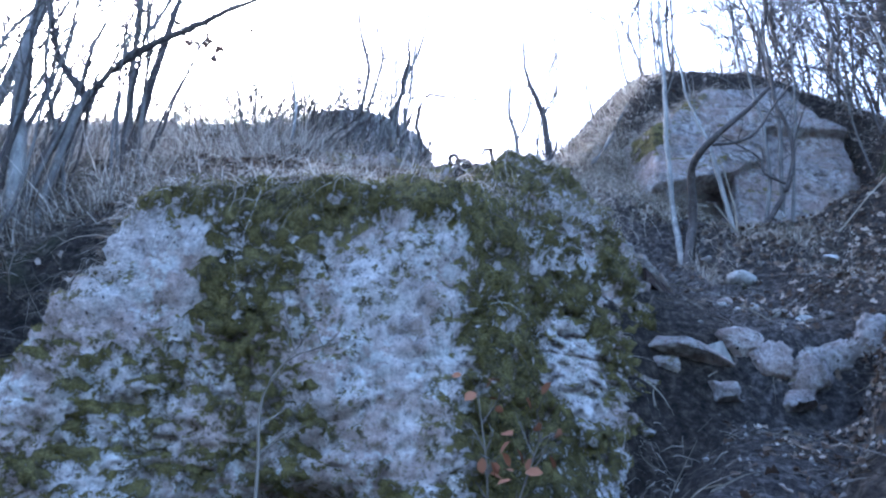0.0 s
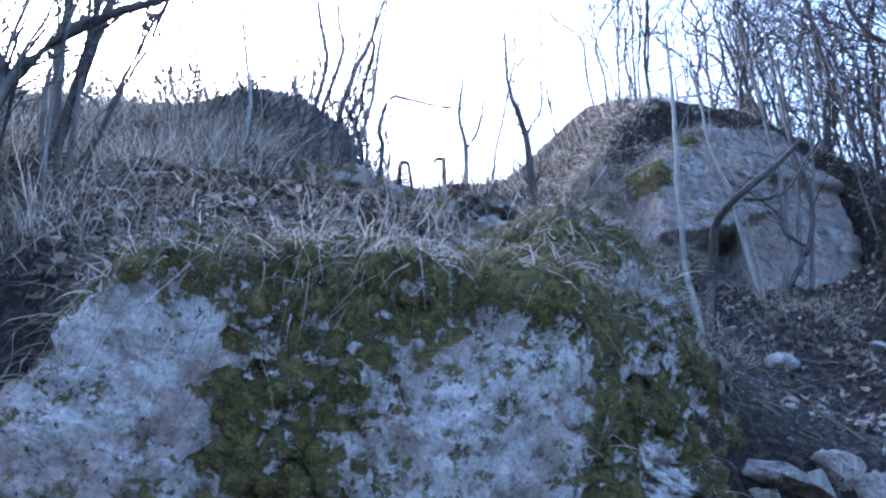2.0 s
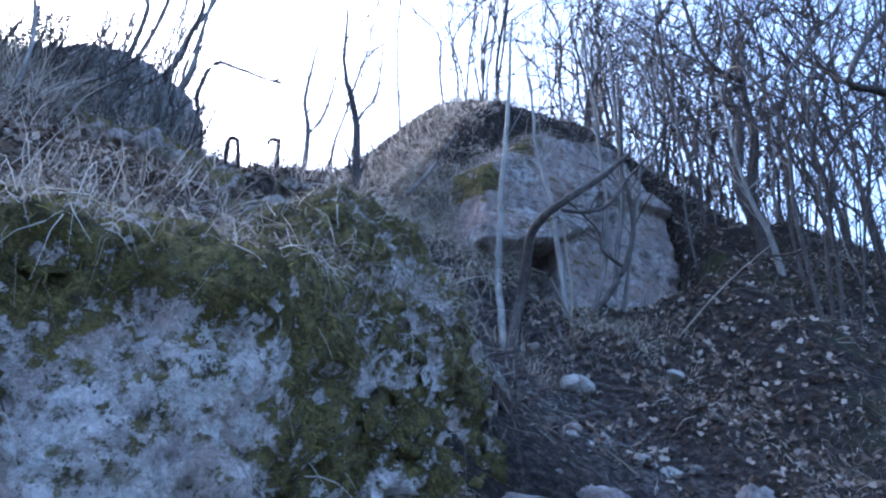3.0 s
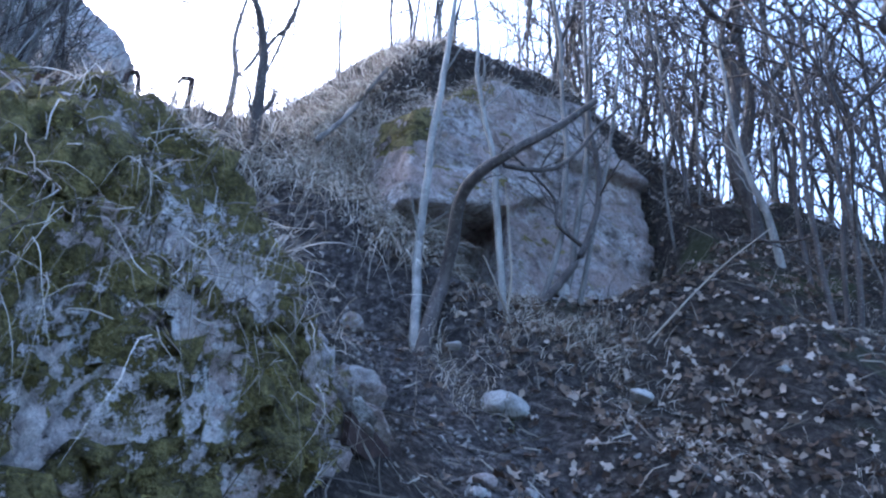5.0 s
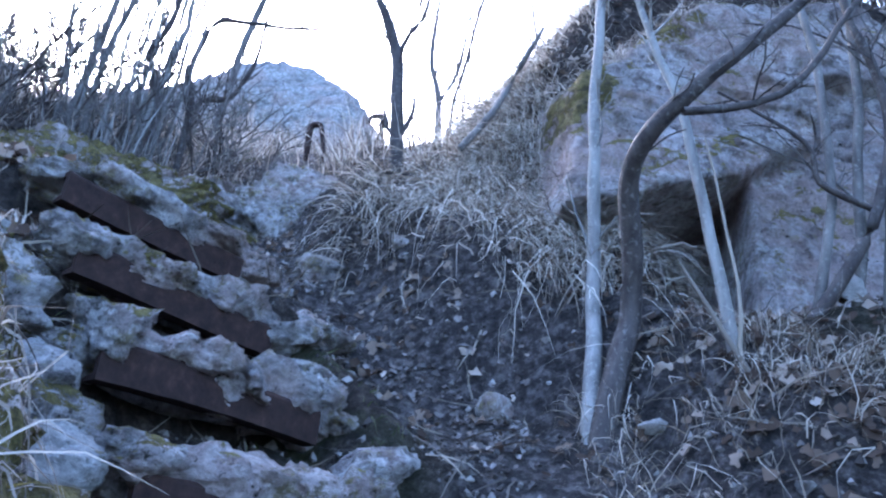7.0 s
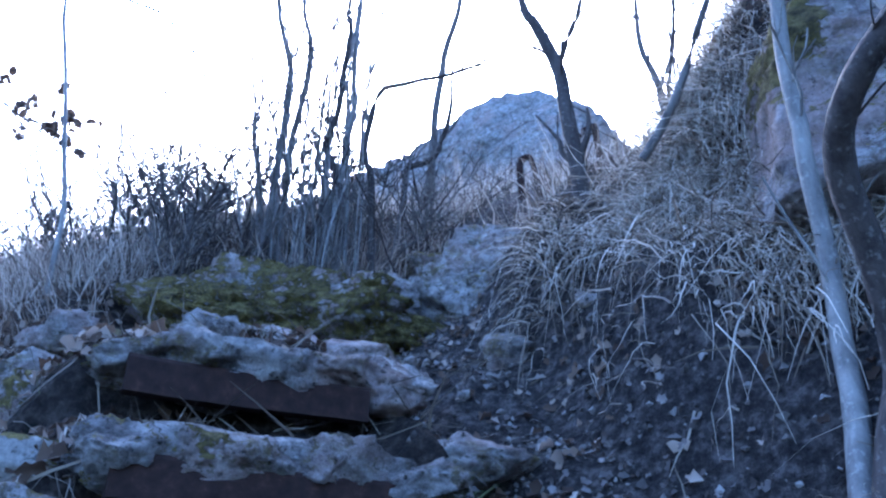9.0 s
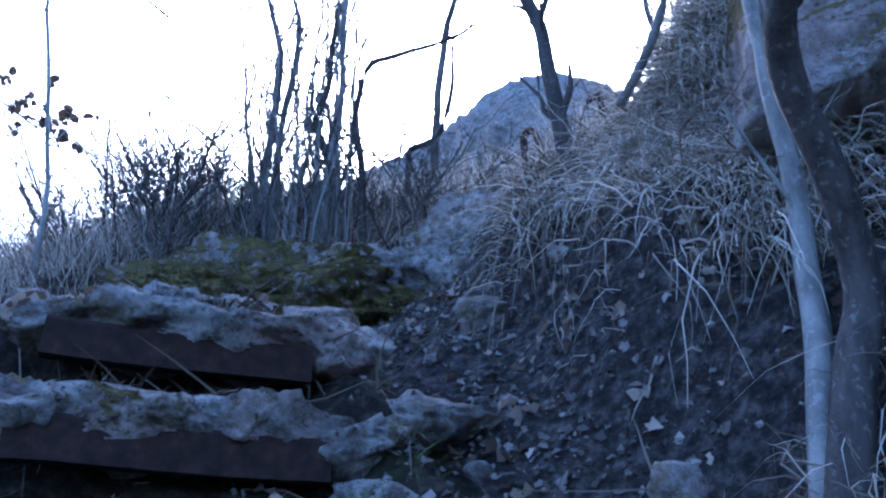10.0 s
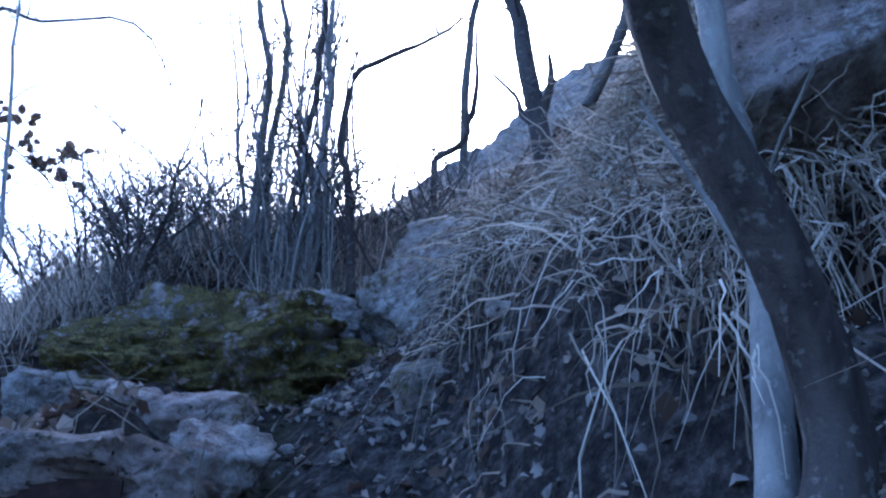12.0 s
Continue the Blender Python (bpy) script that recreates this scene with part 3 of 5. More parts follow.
for i in range(30):
    k_, q_ = i / 6.4 - 0.3, 5.52 - 0.16 * (i % 3) - rng.uniform(0, 0.1)
    p = stair_at(k_, q_) + W * rng.uniform(-0.05, 0.05)
    s = rng.uniform(0.20, 0.36)
    gz = float(ground_full(np.array([p[0]]), np.array([p[1]]))[0])
    stone("rubble_stone", (p[0], p[1], min(gz + s * 0.12, p[2] + 0.05)), (s * 1.25, s, s * 0.85), 340 + i, M_WHITE if i % 5 == 2 else M_STONE, "rough mossy limestone lump beside the rail stair", "rubble beside the stair",
          (rng.uniform(-15, 15), rng.uniform(-15, 15), rng.uniform(0, 180)), moss=rng.uniform(-0.6, 0.25), rough=0.18, sub=4)

# the mossy ledge, the slabs in the upper gully and the ledge below
ledge = stone("mossy_ledge", (-0.48, 8.52, 6.40), (1.85, 1.05, 0.74), 401, M_STONE, "low rock ledge cushioned with yellow-green moss", "", (-10, 9, 12), 6, 0.72, 0.17, 9, 0.55)
stone("rock", (0.25, 8.55, 6.42), (0.46, 0.42, 0.38), 402, M_STONE, "grey limestone block at the edge of a mossy ledge", "", (5, 8, 30), 5, -0.1, 0.13)
stone("rock", (0.58, 8.62, 6.20), (0.30, 0.22, 0.17), 403, M_STONE, "dark flat stone lying in the leafy gully", "", (0, 5, 20), 4, -0.5)
stone("rock_slab", (0.74, 9.12, 6.56), (1.3, 1.25, 0.85), 404, M_STONE, "slanting grey limestone slab in the upper gully", "", (28, 18, 25), 6, -0.6, 0.12, 9)
stone("rock_slab", (0.30, 9.85, 7.02), (1.2, 1.0, 0.55), 405, M_STONE, "grey limestone slab with moss along its upper edge", "", (22, 5, 40), 5, 0.1, 0.12, 9)
stone("rock", (1.12, 8.32, 5.98), (0.36, 0.34, 0.3), 406, M_STONE, "grey limestone block half buried in the bank", "", (10, 5, 10), 4, -0.7)
stone("rock_slab", (1.68, 5.40, 3.40), (0.62, 0.42, 0.22), 410, M_CLIFF, "flat grey limestone slab capping a ledge", "ledge stones", (6, 14, 8), 5, -0.6)
for i, (x, y, z, sx, sy, sz, ms) in enumerate([(1.46, 5.28, 3.28, 0.24, 0.24, 0.2, 0.1), (1.95, 5.38, 3.5, 0.36, 0.26, 0.2, -0.6), (2.14, 5.32, 3.36, 0.28, 0.24, 0.24, -0.6), (2.30, 5.30, 3.26, 0.3, 0.26, 0.3, -0.4),
                                               (2.52, 5.36, 3.42, 0.36, 0.26, 0.26, -0.5), (2.90, 5.42, 3.52, 0.62, 0.4, 0.34, -0.7), (3.4, 5.5, 3.6, 0.5, 0.4, 0.3, -0.6), (2.2, 5.15, 3.08, 0.16, 0.14, 0.12, -0.7),
                                               (1.75, 5.2, 3.12, 0.2, 0.18, 0.16, -0.5), (2.75, 5.25, 3.2, 0.24, 0.2, 0.18, -0.5)]):
    stone("ledge_stone", (x + 0.08, y + 0.10, z - 0.02), (sx * 1.2, sy * 1.25, sz * 1.2), 420 + i, M_CLIFF, "grey limestone block in a rough ledge across the path", "ledge stones", (rng.uniform(-10, 10), rng.uniform(-10, 10), rng.uniform(-30, 30)), 5, ms, 0.12)
stone("rock", (1.33, 5.66, 4.12), (0.34, 0.36, 0.36), 440, M_STONE, "rounded stone under dark green moss", "", (0, 0, 20), 5, 0.75, 0.09)
stone("rock_slab", (1.68, 6.02, 4.16), (0.42, 0.24, 0.10), 441, M_STONE, "thin grey slab lying over the lowest rail", "", (0, 24, 50), 5, -0.8)

# a weathered board sticking out of the ledge
bmp = bmesh.new()
bmesh.ops.create_cube(bmp, size=1.0, matrix=Matrix.Translation((0.23, 0, 0)) @ Matrix.Diagonal((0.46, 0.10, 0.028, 1)))
bmesh.ops.bevel(bmp, geom=bmp.edges[:], offset=0.006, segments=2, affect="EDGES")
board_me = bpy.data.meshes.new("board")
bmp.to_mesh(board_me)
bmp.free()
board_me.materials.append(M_PALEBARK)
board = thing("board", board_me, "grey weathered board jutting from the stone ledge", "board")
board.matrix_world = Matrix.Translation((1.86, 5.36, 3.46)) @ Matrix.Rotation(radians(-15), 4, "Z") @ Matrix.Rotation(radians(72), 4, "Y") @ Matrix.Rotation(radians(80), 4, "X")


def on_ground(x, y, lift=0.0):
    return float(ground_full(np.array([x]), np.array([y]))[0]) + lift


stone("loose_stone", (2.56, 6.60, on_ground(2.56, 6.60, 0.04)), (0.29, 0.2, 0.13), 450, M_WHITE, "pale flat stone lying on the bare path", "loose stones", (8, 5, 15), 4, -1.2)
stone("loose_stone", (3.36, 7.42, on_ground(3.36, 7.42, 0.08)), (0.15, 0.13, 0.16), 451, M_WHITE, "white stone at the foot of the big rock", "loose stones", (0, 10, 30), 4, -1.4)
stone("loose_stone", (3.31, 6.51, on_ground(3.31, 6.51, 0.04)), (0.16, 0.12, 0.08), 453, M_WHITE, "white stone among dry leaves", "loose stones", (0, 0, 40), 4, -1.3)
stone("loose_stone", (1.97, 7.36, on_ground(1.97, 7.36, 0.04)), (0.15, 0.12, 0.13), 455, M_STONE, "grey lump of limestone lying in the gully", "loose stones", (0, 0, 25), 4, -0.9)
stone("loose_stone", (2.50, 7.09, on_ground(2.5, 7.09, 0.03)), (0.12, 0.09, 0.06), 454, M_WHITE, "small pale stone below the sapling", "loose stones", (0, 0, 10), 3, -1.3)
for i in range(46):
    y = rng.uniform(5.6, 8.8)
    x = float(np.interp(y, C_Y, C_X)) + rng.normal(-0.05, 0.2) if i % 3 else rng.uniform(2.6, 4.4)
    if y > 6.7 and x > 1.7 or (0.6 * x + 0.8 * y < 6.6 and -0.8 * x + 0.6 * y > 2.1):
        continue
    r = rng.uniform(0.03, 0.085)
    stone("pebble", (x, y, on_ground(x, y, r * 0.15)), (r * 1.5, r * 1.2, r), 500 + i, M_STONE if i % 4 else M_WHITE, "small grey limestone pebble on the soil", "pebbles", (0, 0, rng.uniform(0, 180)), 3, -1.0)

# ---- rusty posts on the crest ----
def tube(points, radii, sides=7, wiggle=0.0, seed=0, smooth=3):
    """A bent round stem through points. Returns vertices and quads."""
    p = np.array(points, float)
    if smooth > 1 and len(p) > 2:
        t = np.linspace(0, len(p) - 1, (len(p) - 1) * smooth + 1)
        i = np.clip(np.floor(t).astype(int), 0, len(p) - 2)
        f = (t - i)[:, None]
        p0, p1, p2, p3 = p[np.maximum(i - 1, 0)], p[i], p[i + 1], p[np.minimum(i + 2, len(p) - 1)]
        p = 0.5 * ((2 * p1) + (p2 - p0) * f + (2 * p0 - 5 * p1 + 4 * p2 - p3) * f ** 2 + (3 * p1 - p0 - 3 * p2 + p3) * f ** 3)
    n = len(p)
    if wiggle:
        s = np.linspace(0, 1, n)[:, None]
        p = p + wiggle * np.stack([fbm(p + seed, 2.5, 2, seed), fbm(p + seed, 2.5, 2, seed + 1), np.zeros(n)], 1) * np.minimum(1, s * 4)
    r = np.interp(np.linspace(0, 1, n), np.linspace(0, 1, len(radii)), radii)
    tan = np.gradient(p, axis=0)
    tan /= np.maximum(1e-9, np.linalg.norm(tan, axis=1))[:, None]
    ref = np.where(np.abs(tan[:, 2:3]) > 0.9, np.array([[1.0, 0, 0]]), np.array([[0, 0, 1.0]]))
    a = np.cross(tan, ref)
    a /= np.maximum(1e-9, np.linalg.norm(a, axis=1))[:, None]
    b = np.cross(tan, a)
    ang = np.arange(sides) * 2 * np.pi / sides
    v = p[:, None, :] + r[:, None, None] * (np.cos(ang)[None, :, None] * a[:, None, :] + np.sin(ang)[None, :, None] * b[:, None, :])
    k = np.arange(n - 1)[:, None] * sides
    j = np.arange(sides)[None, :]
    f = np.stack([k + j, k + (j + 1) % sides, k + sides + (j + 1) % sides, k + sides + j], -1).reshape(-1, 4)
    return v.reshape(-1, 3), f, p


def join(pieces):
    vs, fs, o = [], [], 0
    for v, f in pieces:
        vs.append(v)
        fs.append(f + o)
        o += len(v)
    return np.concatenate(vs), np.concatenate(fs)


for pts, lab in (([(0.13, 11.3, 8.2), (0.11, 11.3, 8.80), (0.13, 11.3, 8.90), (0.20, 11.3, 8.91), (0.24, 11.3, 8.82), (0.33, 11.28, 8.30)], "rusty iron post bent over like a staple"),
                 ([(0.82, 11.6, 8.4), (0.78, 11.6, 9.20), (0.75, 11.6, 9.26), (0.66, 11.6, 9.24), (0.64, 11.6, 9.16)], "rusty iron post with a hooked top")):
    v, f, _ = tube(pts, [0.035, 0.035, 0.03, 0.022], 6, 0.01, 3)
    thing("iron_post", mesh_of("iron_post", v, f, M_IRON), lab, "post", "posts on the crest")


# ---- shrubs and saplings ----
def twigs_on(path, r, rng, count, length, depth=2, up=0.35, spread=1.0, low=0.3):
    """Side twigs, forking, along a stem's path."""
    out = []
    n = len(path)
    for _ in range(count):
        i = int(rng.uniform(low, 0.98) * (n - 1))
        base = path[i]
        th = rng.uniform(0, 2 * np.pi)
        tan = path[min(i + 1, n - 1)] - path[max(i - 1, 0)]
        tan = tan / max(1e-6, np.linalg.norm(tan))
        d = np.array([np.cos(th), np.sin(th), rng.uniform(-0.1, 0.5)]) * spread + tan * rng.uniform(0.3, 1.0) + np.array([0, 0, up])
        d /= np.linalg.norm(d)
        ln = length * rng.uniform(0.35, 1.0)
        bend = rng.normal(size=3) * 0.18
        pts = [base + d * ln * t + bend * ln * t * t + rng.normal(size=3) * ln * 0.03 * (t > 0) for t in (0, 0.35, 0.7, 1.0)]
        rr = max(0.0042 if depth > 1 else 0.0030, min(r * 0.4, 0.008) * (0.5 + ln))
        v, f, p = tube(pts, [rr, rr * 0.55], 4 if depth > 1 else 3, smooth=2 if depth > 1 else 1)
        out.append((v, f))
        if depth > 1:
            out += twigs_on(p, rr, rng, 2 + int(rng.uniform(0, 3)), ln * 0.5, depth - 1, up, spread)
    return out


def shrub(name, label, stems, seed, group="", twig_mat=None, origin=None):
    """A woody plant: each stem a part, its twigs under it. stems: (points, (radii), material, twigs, twig length)."""
    r_ = np.random.default_rng(seed)
    root = thing(name, None, label, "tree" if "tree" in name else "sapling", group)
    base = np.array(origin if origin is not None else stems[0][0][0], float)
    root.location = base
    bpy.context.view_layer.update()
    for pts, radii, mat, count, ln in stems:
        v, f, p = tube(pts, radii, 8 if radii[0] > 0.015 else 6, 0.03, seed, 4)
        st = new("stem", mesh_of("stem", v - base, f, mat))
        st.parent = root
        for _ in range(count):
            tv, tf = join(twigs_on(p, radii[0], r_, 1, ln, low=0.12 if "thicket" in name else 0.3))
            tw = new("branch", mesh_of("branch", tv - base, tf, twig_mat or mat))
            tw.parent = st
    return root


def rise(x, y, lean, height, rng, bend=0.12, n=6, sink=0.06):
    """A stem's path up from the ground."""
    z = on_ground(x, y, -sink)
    t = np.linspace(0, 1, n)
    bx, by = rng.normal(size=2) * bend * height
    return [(x + lean[0] * height * s + bx * s * s * (1.2 - s) + (rng.normal() * 0.012 * height if 0 < s < 1 else 0),
             y + lean[1] * height * s + by * s * s * (1.2 - s) + (rng.normal() * 0.012 * height if 0 < s < 1 else 0), z + height * s) for s in t]


shrub("sapling", "forked sapling with one pale straight stem and one dark bowed stem", [
    ([(2.29, 7.16, 4.90), (2.335, 7.36, 5.342), (2.352, 7.48, 5.675), (2.363, 7.50, 5.935), (2.37, 7.50, 6.444), (2.40, 7.54, 6.98), (2.45, 7.6, 7.8), (2.5, 7.7, 8.8)], (0.036, 0.030, 0.027, 0.024, 0.014), M_PALEBARK, 8, 0.4),
    ([(2.32, 7.15, 4.90), (2.40, 7.22, 5.25), (2.452, 7.26, 5.44), (2.461, 7.17, 5.658), (2.43, 7.03, 5.88), (2.47, 6.90, 6.00), (2.62, 6.80, 6.15), (2.93, 6.76, 6.45), (3.17, 6.75, 6.72)], (0.046, 0.042, 0.038, 0.032, 0.019), M_DARKBARK, 6, 0.4),
    ([(2.56, 6.76, 6.02), (2.91, 6.8, 6.14), (3.24, 6.8, 6.57), (3.40, 6.8, 6.80)], (0.016, 0.013, 0.009), M_DARKBARK, 5, 0.3)], 61)
shrub("sapling", "thin pale sapling leaning before the big rock", [
    ([(2.79, 7.1, 5.1), (2.75, 7.1, 5.56), (2.67, 7.1, 6.11), (2.60, 7.1, 6.42), (2.49, 7.1, 6.91), (2.4, 7.1, 7.7)], (0.026, 0.022, 0.016, 0.01), M_PALEBARK, 6, 0.35)], 62)
shrub("sapling", "dark bowed sapling curving up against the big rock", [
    ([(3.10, 7.33, 5.42), (3.29, 7.33, 5.66), (3.45, 7.33, 5.92), (3.57, 7.33, 6.32), (3.58, 7.33, 6.71), (3.50, 7.33, 7.10), (3.52, 7.35, 8.2)], (0.03, 0.026, 0.022, 0.02, 0.012), M_DARKBARK, 9, 0.5),
    ([(3.46, 7.33, 6.00), (3.26, 7.33, 6.11), (3.21, 7.33, 6.30), (2.86, 7.33, 6.54)], (0.015, 0.012, 0.006), M_DARKBARK, 6, 0.3)], 63)
for i, (pts, rad) in enumerate([([(3.46, 7.38, 5.5), (3.63, 7.38, 6.47), (3.76, 7.38, 7.24), (3.9, 7.4, 8.6)], 0.02), ([(3.37, 7.42, 5.55), (3.48, 7.40, 6.30), (3.53, 7.42, 7.44), (3.5, 7.5, 8.9)], 0.026),
                                ([(3.20, 7.40, 5.5), (3.34, 7.38, 6.28), (3.31, 7.42, 7.39), (3.2, 7.5, 8.8)], 0.024)]):
    shrub("sapling", "slim grey sapling standing close to the big rock", [(pts, (rad, rad * 0.8, rad * 0.4), M_BARK, 10, 0.5)], 64 + i, "slim saplings by the rock")
v, f, _ = tube([(2.92, 7.0, 4.86), (2.77, 7.02, 5.17), (2.80, 7.04, 5.5), (2.72, 7.06, 6.12)], [0.010, 0.008, 0.004], 6, 0.02, 4)
thing("dead_stalk", mesh_of("dead_stalk", v, f, M_STRAW), "broken pale dry stalk leaning on the saplings", "stalk")
v, f, _ = tube([(2.95, 6.95, 4.80), (2.72, 7.0, 5.3), (2.6, 7.02, 5.55)], [0.011, 0.009, 0.006], 6, 0.02, 5)
thing("dead_stalk", mesh_of("dead_stalk_short", v, f, M_TWIG), "stout dry stalk stuck in the bank", "stalk")
v, f, _ = tube([(1.74, 8.3, 6.80), (2.0, 8.28, 7.2), (2.19, 8.26, 7.65)], [0.022, 0.02, 0.012], 6, 0.03, 5)
thing("dead_branch", mesh_of("dead_branch", v, f, M_BARK), "grey dead branch lying against the grassy mound", "branch")
v, f, _ = tube([(3.62, 6.86, on_ground(3.62, 6.86)), (4.15, 6.9, 5.8), (4.7, 6.9, 6.32)], [0.008, 0.006, 0.004], 5, 0.03, 6)
thing("dead_stalk", mesh_of("dead_stalk_long", v, f, M_STRAW), "long thin straw-coloured stalk bending over the litter", "stalk")

shrub("small_tree", "dark crooked little tree forking on the gully's crest", [
    ([(1.34, 8.75, 6.85), (1.30, 8.75, 7.42), (1.25, 8.75, 7.78), (1.14, 8.75, 8.15), (1.06, 8.75, 8.36), (0.98, 8.8, 9.3)], (0.046, 0.042, 0.036, 0.026, 0.012), M_DARKBARK, 12, 0.5),
    ([(1.25, 8.75, 7.78), (1.31, 8.75, 7.96), (1.42, 8.75, 8.21), (1.45, 8.8, 8.9)], (0.02, 0.016, 0.008), M_DARKBARK, 8, 0.4),
    ([(1.32, 8.75, 7.10), (1.40, 8.75, 7.28), (1.41, 8.75, 7.46)], (0.022, 0.018, 0.008), M_DARKBARK, 3, 0.15),
    ([(1.31, 8.75, 7.14), (1.24, 8.75, 7.23), (1.23, 8.75, 7.32), (1.10, 8.75, 7.51)], (0.018, 0.012, 0.006), M_DARKBARK, 3, 0.2)], 71)
shrub("small_tree", "grey hooked sapling on the dry grassy crest", [
    ([(-1.07, 11.2, 8.35), (-1.05, 11.2, 9.00), (-1.0, 11.2, 9.08), (-0.74, 11.2, 9.14), (-0.55, 11.2, 9.58), (-0.5, 11.2, 10.2)], (0.034, 0.032, 0.03, 0.026, 0.012), M_DARKBARK, 10, 0.5)], 72)
shrub("small_tree", "straight grey sapling on the dry grassy crest", [
    ([(-0.89, 11.4, 8.4), (-0.84, 11.4, 9.52), (-0.70, 11.4, 10.47), (-0.51, 11.4, 11.16), (-0.3, 11.4, 12.5)], (0.045, 0.04, 0.03, 0.015), M_BARK, 12, 0.6)], 73)
shrub("small_tree", "pale bare sapling behind the crest", [
    ([(1.3, 12.6, 9.2), (1.28, 12.6, 10.2), (1.15, 12.6, 10.9), (1.2, 12.6, 12.0)], (0.05, 0.04, 0.03, 0.015), M_BARK, 14, 0.7),
    ([(1.28, 12.6, 10.2), (1.5, 12.6, 10.7), (1.6, 12.6, 11.6)], (0.03, 0.025, 0.01), M_BARK, 8, 0.5)], 74)

# the many-stemmed hazel above the stair
g = np.random.default_rng(81)
stems = [([(-1.22, 9.3, 7.1), (-1.11, 9.3, 7.98), (-1.06, 9.3, 8.94), (-1.27, 9.3, 9.77), (-1.35, 9.3, 11.0)], (0.04, 0.034, 0.026, 0.012), M_BARK, 9, 0.5),
         ([(-0.57, 9.3, 6.95), (-0.51, 9.3, 7.54), (-0.65, 9.3, 8.04), (-0.70, 9.3, 8.15), (-0.59, 9.3, 8.46), (-0.50, 9.3, 9.11), (-0.54, 9.3, 9.47), (-0.45, 9.3, 10.6)], (0.034, 0.032, 0.026, 0.012), M_DARKBARK, 9, 0.5),
         ([(-0.29, 9.35, 7.0), (-0.29, 9.3, 7.71), (-0.36, 9.3, 8.00), (-0.26, 9.3, 8.46), (-0.03, 9.3, 8.48), (0.33, 9.3, 8.44), (0.63, 9.3, 8.47)], (0.034, 0.03, 0.022, 0.008), M_DARKBARK, 16, 0.35),
         ([(-0.64, 9.3, 6.95), (-0.56, 9.3, 7.78), (-0.45, 9.3, 8.62), (-0.43, 9.3, 9.42), (-0.4, 9.3, 10.8)], (0.036, 0.03, 0.022, 0.01), M_PALEBARK, 9, 0.5),
         ([(-1.0, 9.3, 7.05), (-1.02, 9.3, 8.05), (-0.88, 9.3, 9.04), (-1.0, 9.3, 9.66), (-1.0, 9.3, 11.0)], (0.036, 0.03, 0.022, 0.01), M_BARK, 9, 0.5)]
for i in range(46):
    x, y = -0.80 + g.normal() * 0.26, 9.32 + g.normal() * 0.14
    rad = g.uniform(0.006, 0.019)
    stems.append((rise(x, y, ((x + 0.8) * 0.22 + g.normal() * 0.05, g.normal() * 0.06), g.uniform(1.6, 3.6), g, 0.06), (rad, rad * 0.8, rad * 0.35), (M_BARK, M_PALEBARK)[i % 2], 6, 0.4))
stems = [(path_, tuple(0.8 * q for q in radii_), mat_, n_, l_) for path_, radii_, mat_, n_, l_ in stems]
shrub("hazel_bush", "clump of bare upright hazel stems above the rail stair", stems, 82, origin=(-0.82, 9.3, 7.1))

# left of the boulder
shrub("small_tree", "pale-barked young tree beside the boulder", [
    ([(-2.65, 5.22, 3.50), (-2.80, 5.22, 4.54), (-2.92, 5.22, 4.94), (-3.04, 5.22, 5.67), (-3.08, 5.22, 7.10)], (0.06, 0.052, 0.046, 0.025), M_PALEBARK, 14, 0.8)], 91)
shrub("small_tree", "dark crooked young tree spreading beside the boulder", [
    ([(-2.62, 5.17, 3.60), (-2.61, 5.17, 4.47), (-2.26, 5.17, 5.33), (-1.77, 5.17, 5.75), (-1.13, 5.17, 6.20)], (0.034, 0.03, 0.024, 0.01), M_DARKBARK, 14, 0.7),
    ([(-2.54, 5.22, 3.70), (-2.54, 5.22, 4.18), (-2.50, 5.22, 4.79), (-2.48, 5.22, 5.07), (-2.69, 5.22, 5.30), (-2.85, 5.22, 5.58), (-3.13, 5.22, 6.50)], (0.036, 0.034, 0.03, 0.014), M_DARKBARK, 14, 0.7),
    ([(-2.50, 5.12, 3.50), (-2.46, 5.12, 4.79), (-2.31, 5.12, 5.18), (-2.06, 5.12, 5.75), (-1.83, 5.12, 6.80)], (0.028, 0.024, 0.016, 0.008), M_BARK, 14, 0.6)], 92)
shrub("small_tree", "grey two-stemmed sapling on the grassy slope", [
    ([(-2.53, 6.2, 5.2), (-2.66, 6.2, 5.91), (-2.77, 6.2, 6.82), (-2.8, 6.2, 8.2)], (0.04, 0.034, 0.026, 0.012), M_BARK, 12, 0.5),
    ([(-2.53, 6.2, 5.25), (-2.48, 6.2, 6.28), (-2.45, 6.2, 6.85), (-2.3, 6.2, 8.0)], (0.044, 0.036, 0.028, 0.012), M_DARKBARK, 12, 0.5)], 93)
for i in range(48):
    x, y = g.uniform(-4.4, -2.05), g.uniform(4.3, 6.0)
    rad = g.uniform(0.009, 0.022)
    shrub("sapling", "thin bare grey sapling in the brush beside the boulder", [(rise(x, y, g.normal(size=2) * 0.14, g.uniform(1.8, 3.4), g), (rad, rad * 0.7, rad * 0.3), (M_BARK, M_DARKBARK, M_BARK)[i % 3], 12, 0.6)],
          100 + i, "saplings beside the boulder")
shrub("sapling", "thin grey sapling on the bank above the stair", [
    ([(-1.64, 8.0, 6.45), (-1.66, 8.0, 7.14), (-1.87, 8.0, 8.10), (-2.13, 8.0, 9.07), (-2.3, 8.0, 10.2)], (0.018, 0.015, 0.012, 0.006), M_PALEBARK, 16, 0.45)], 94)

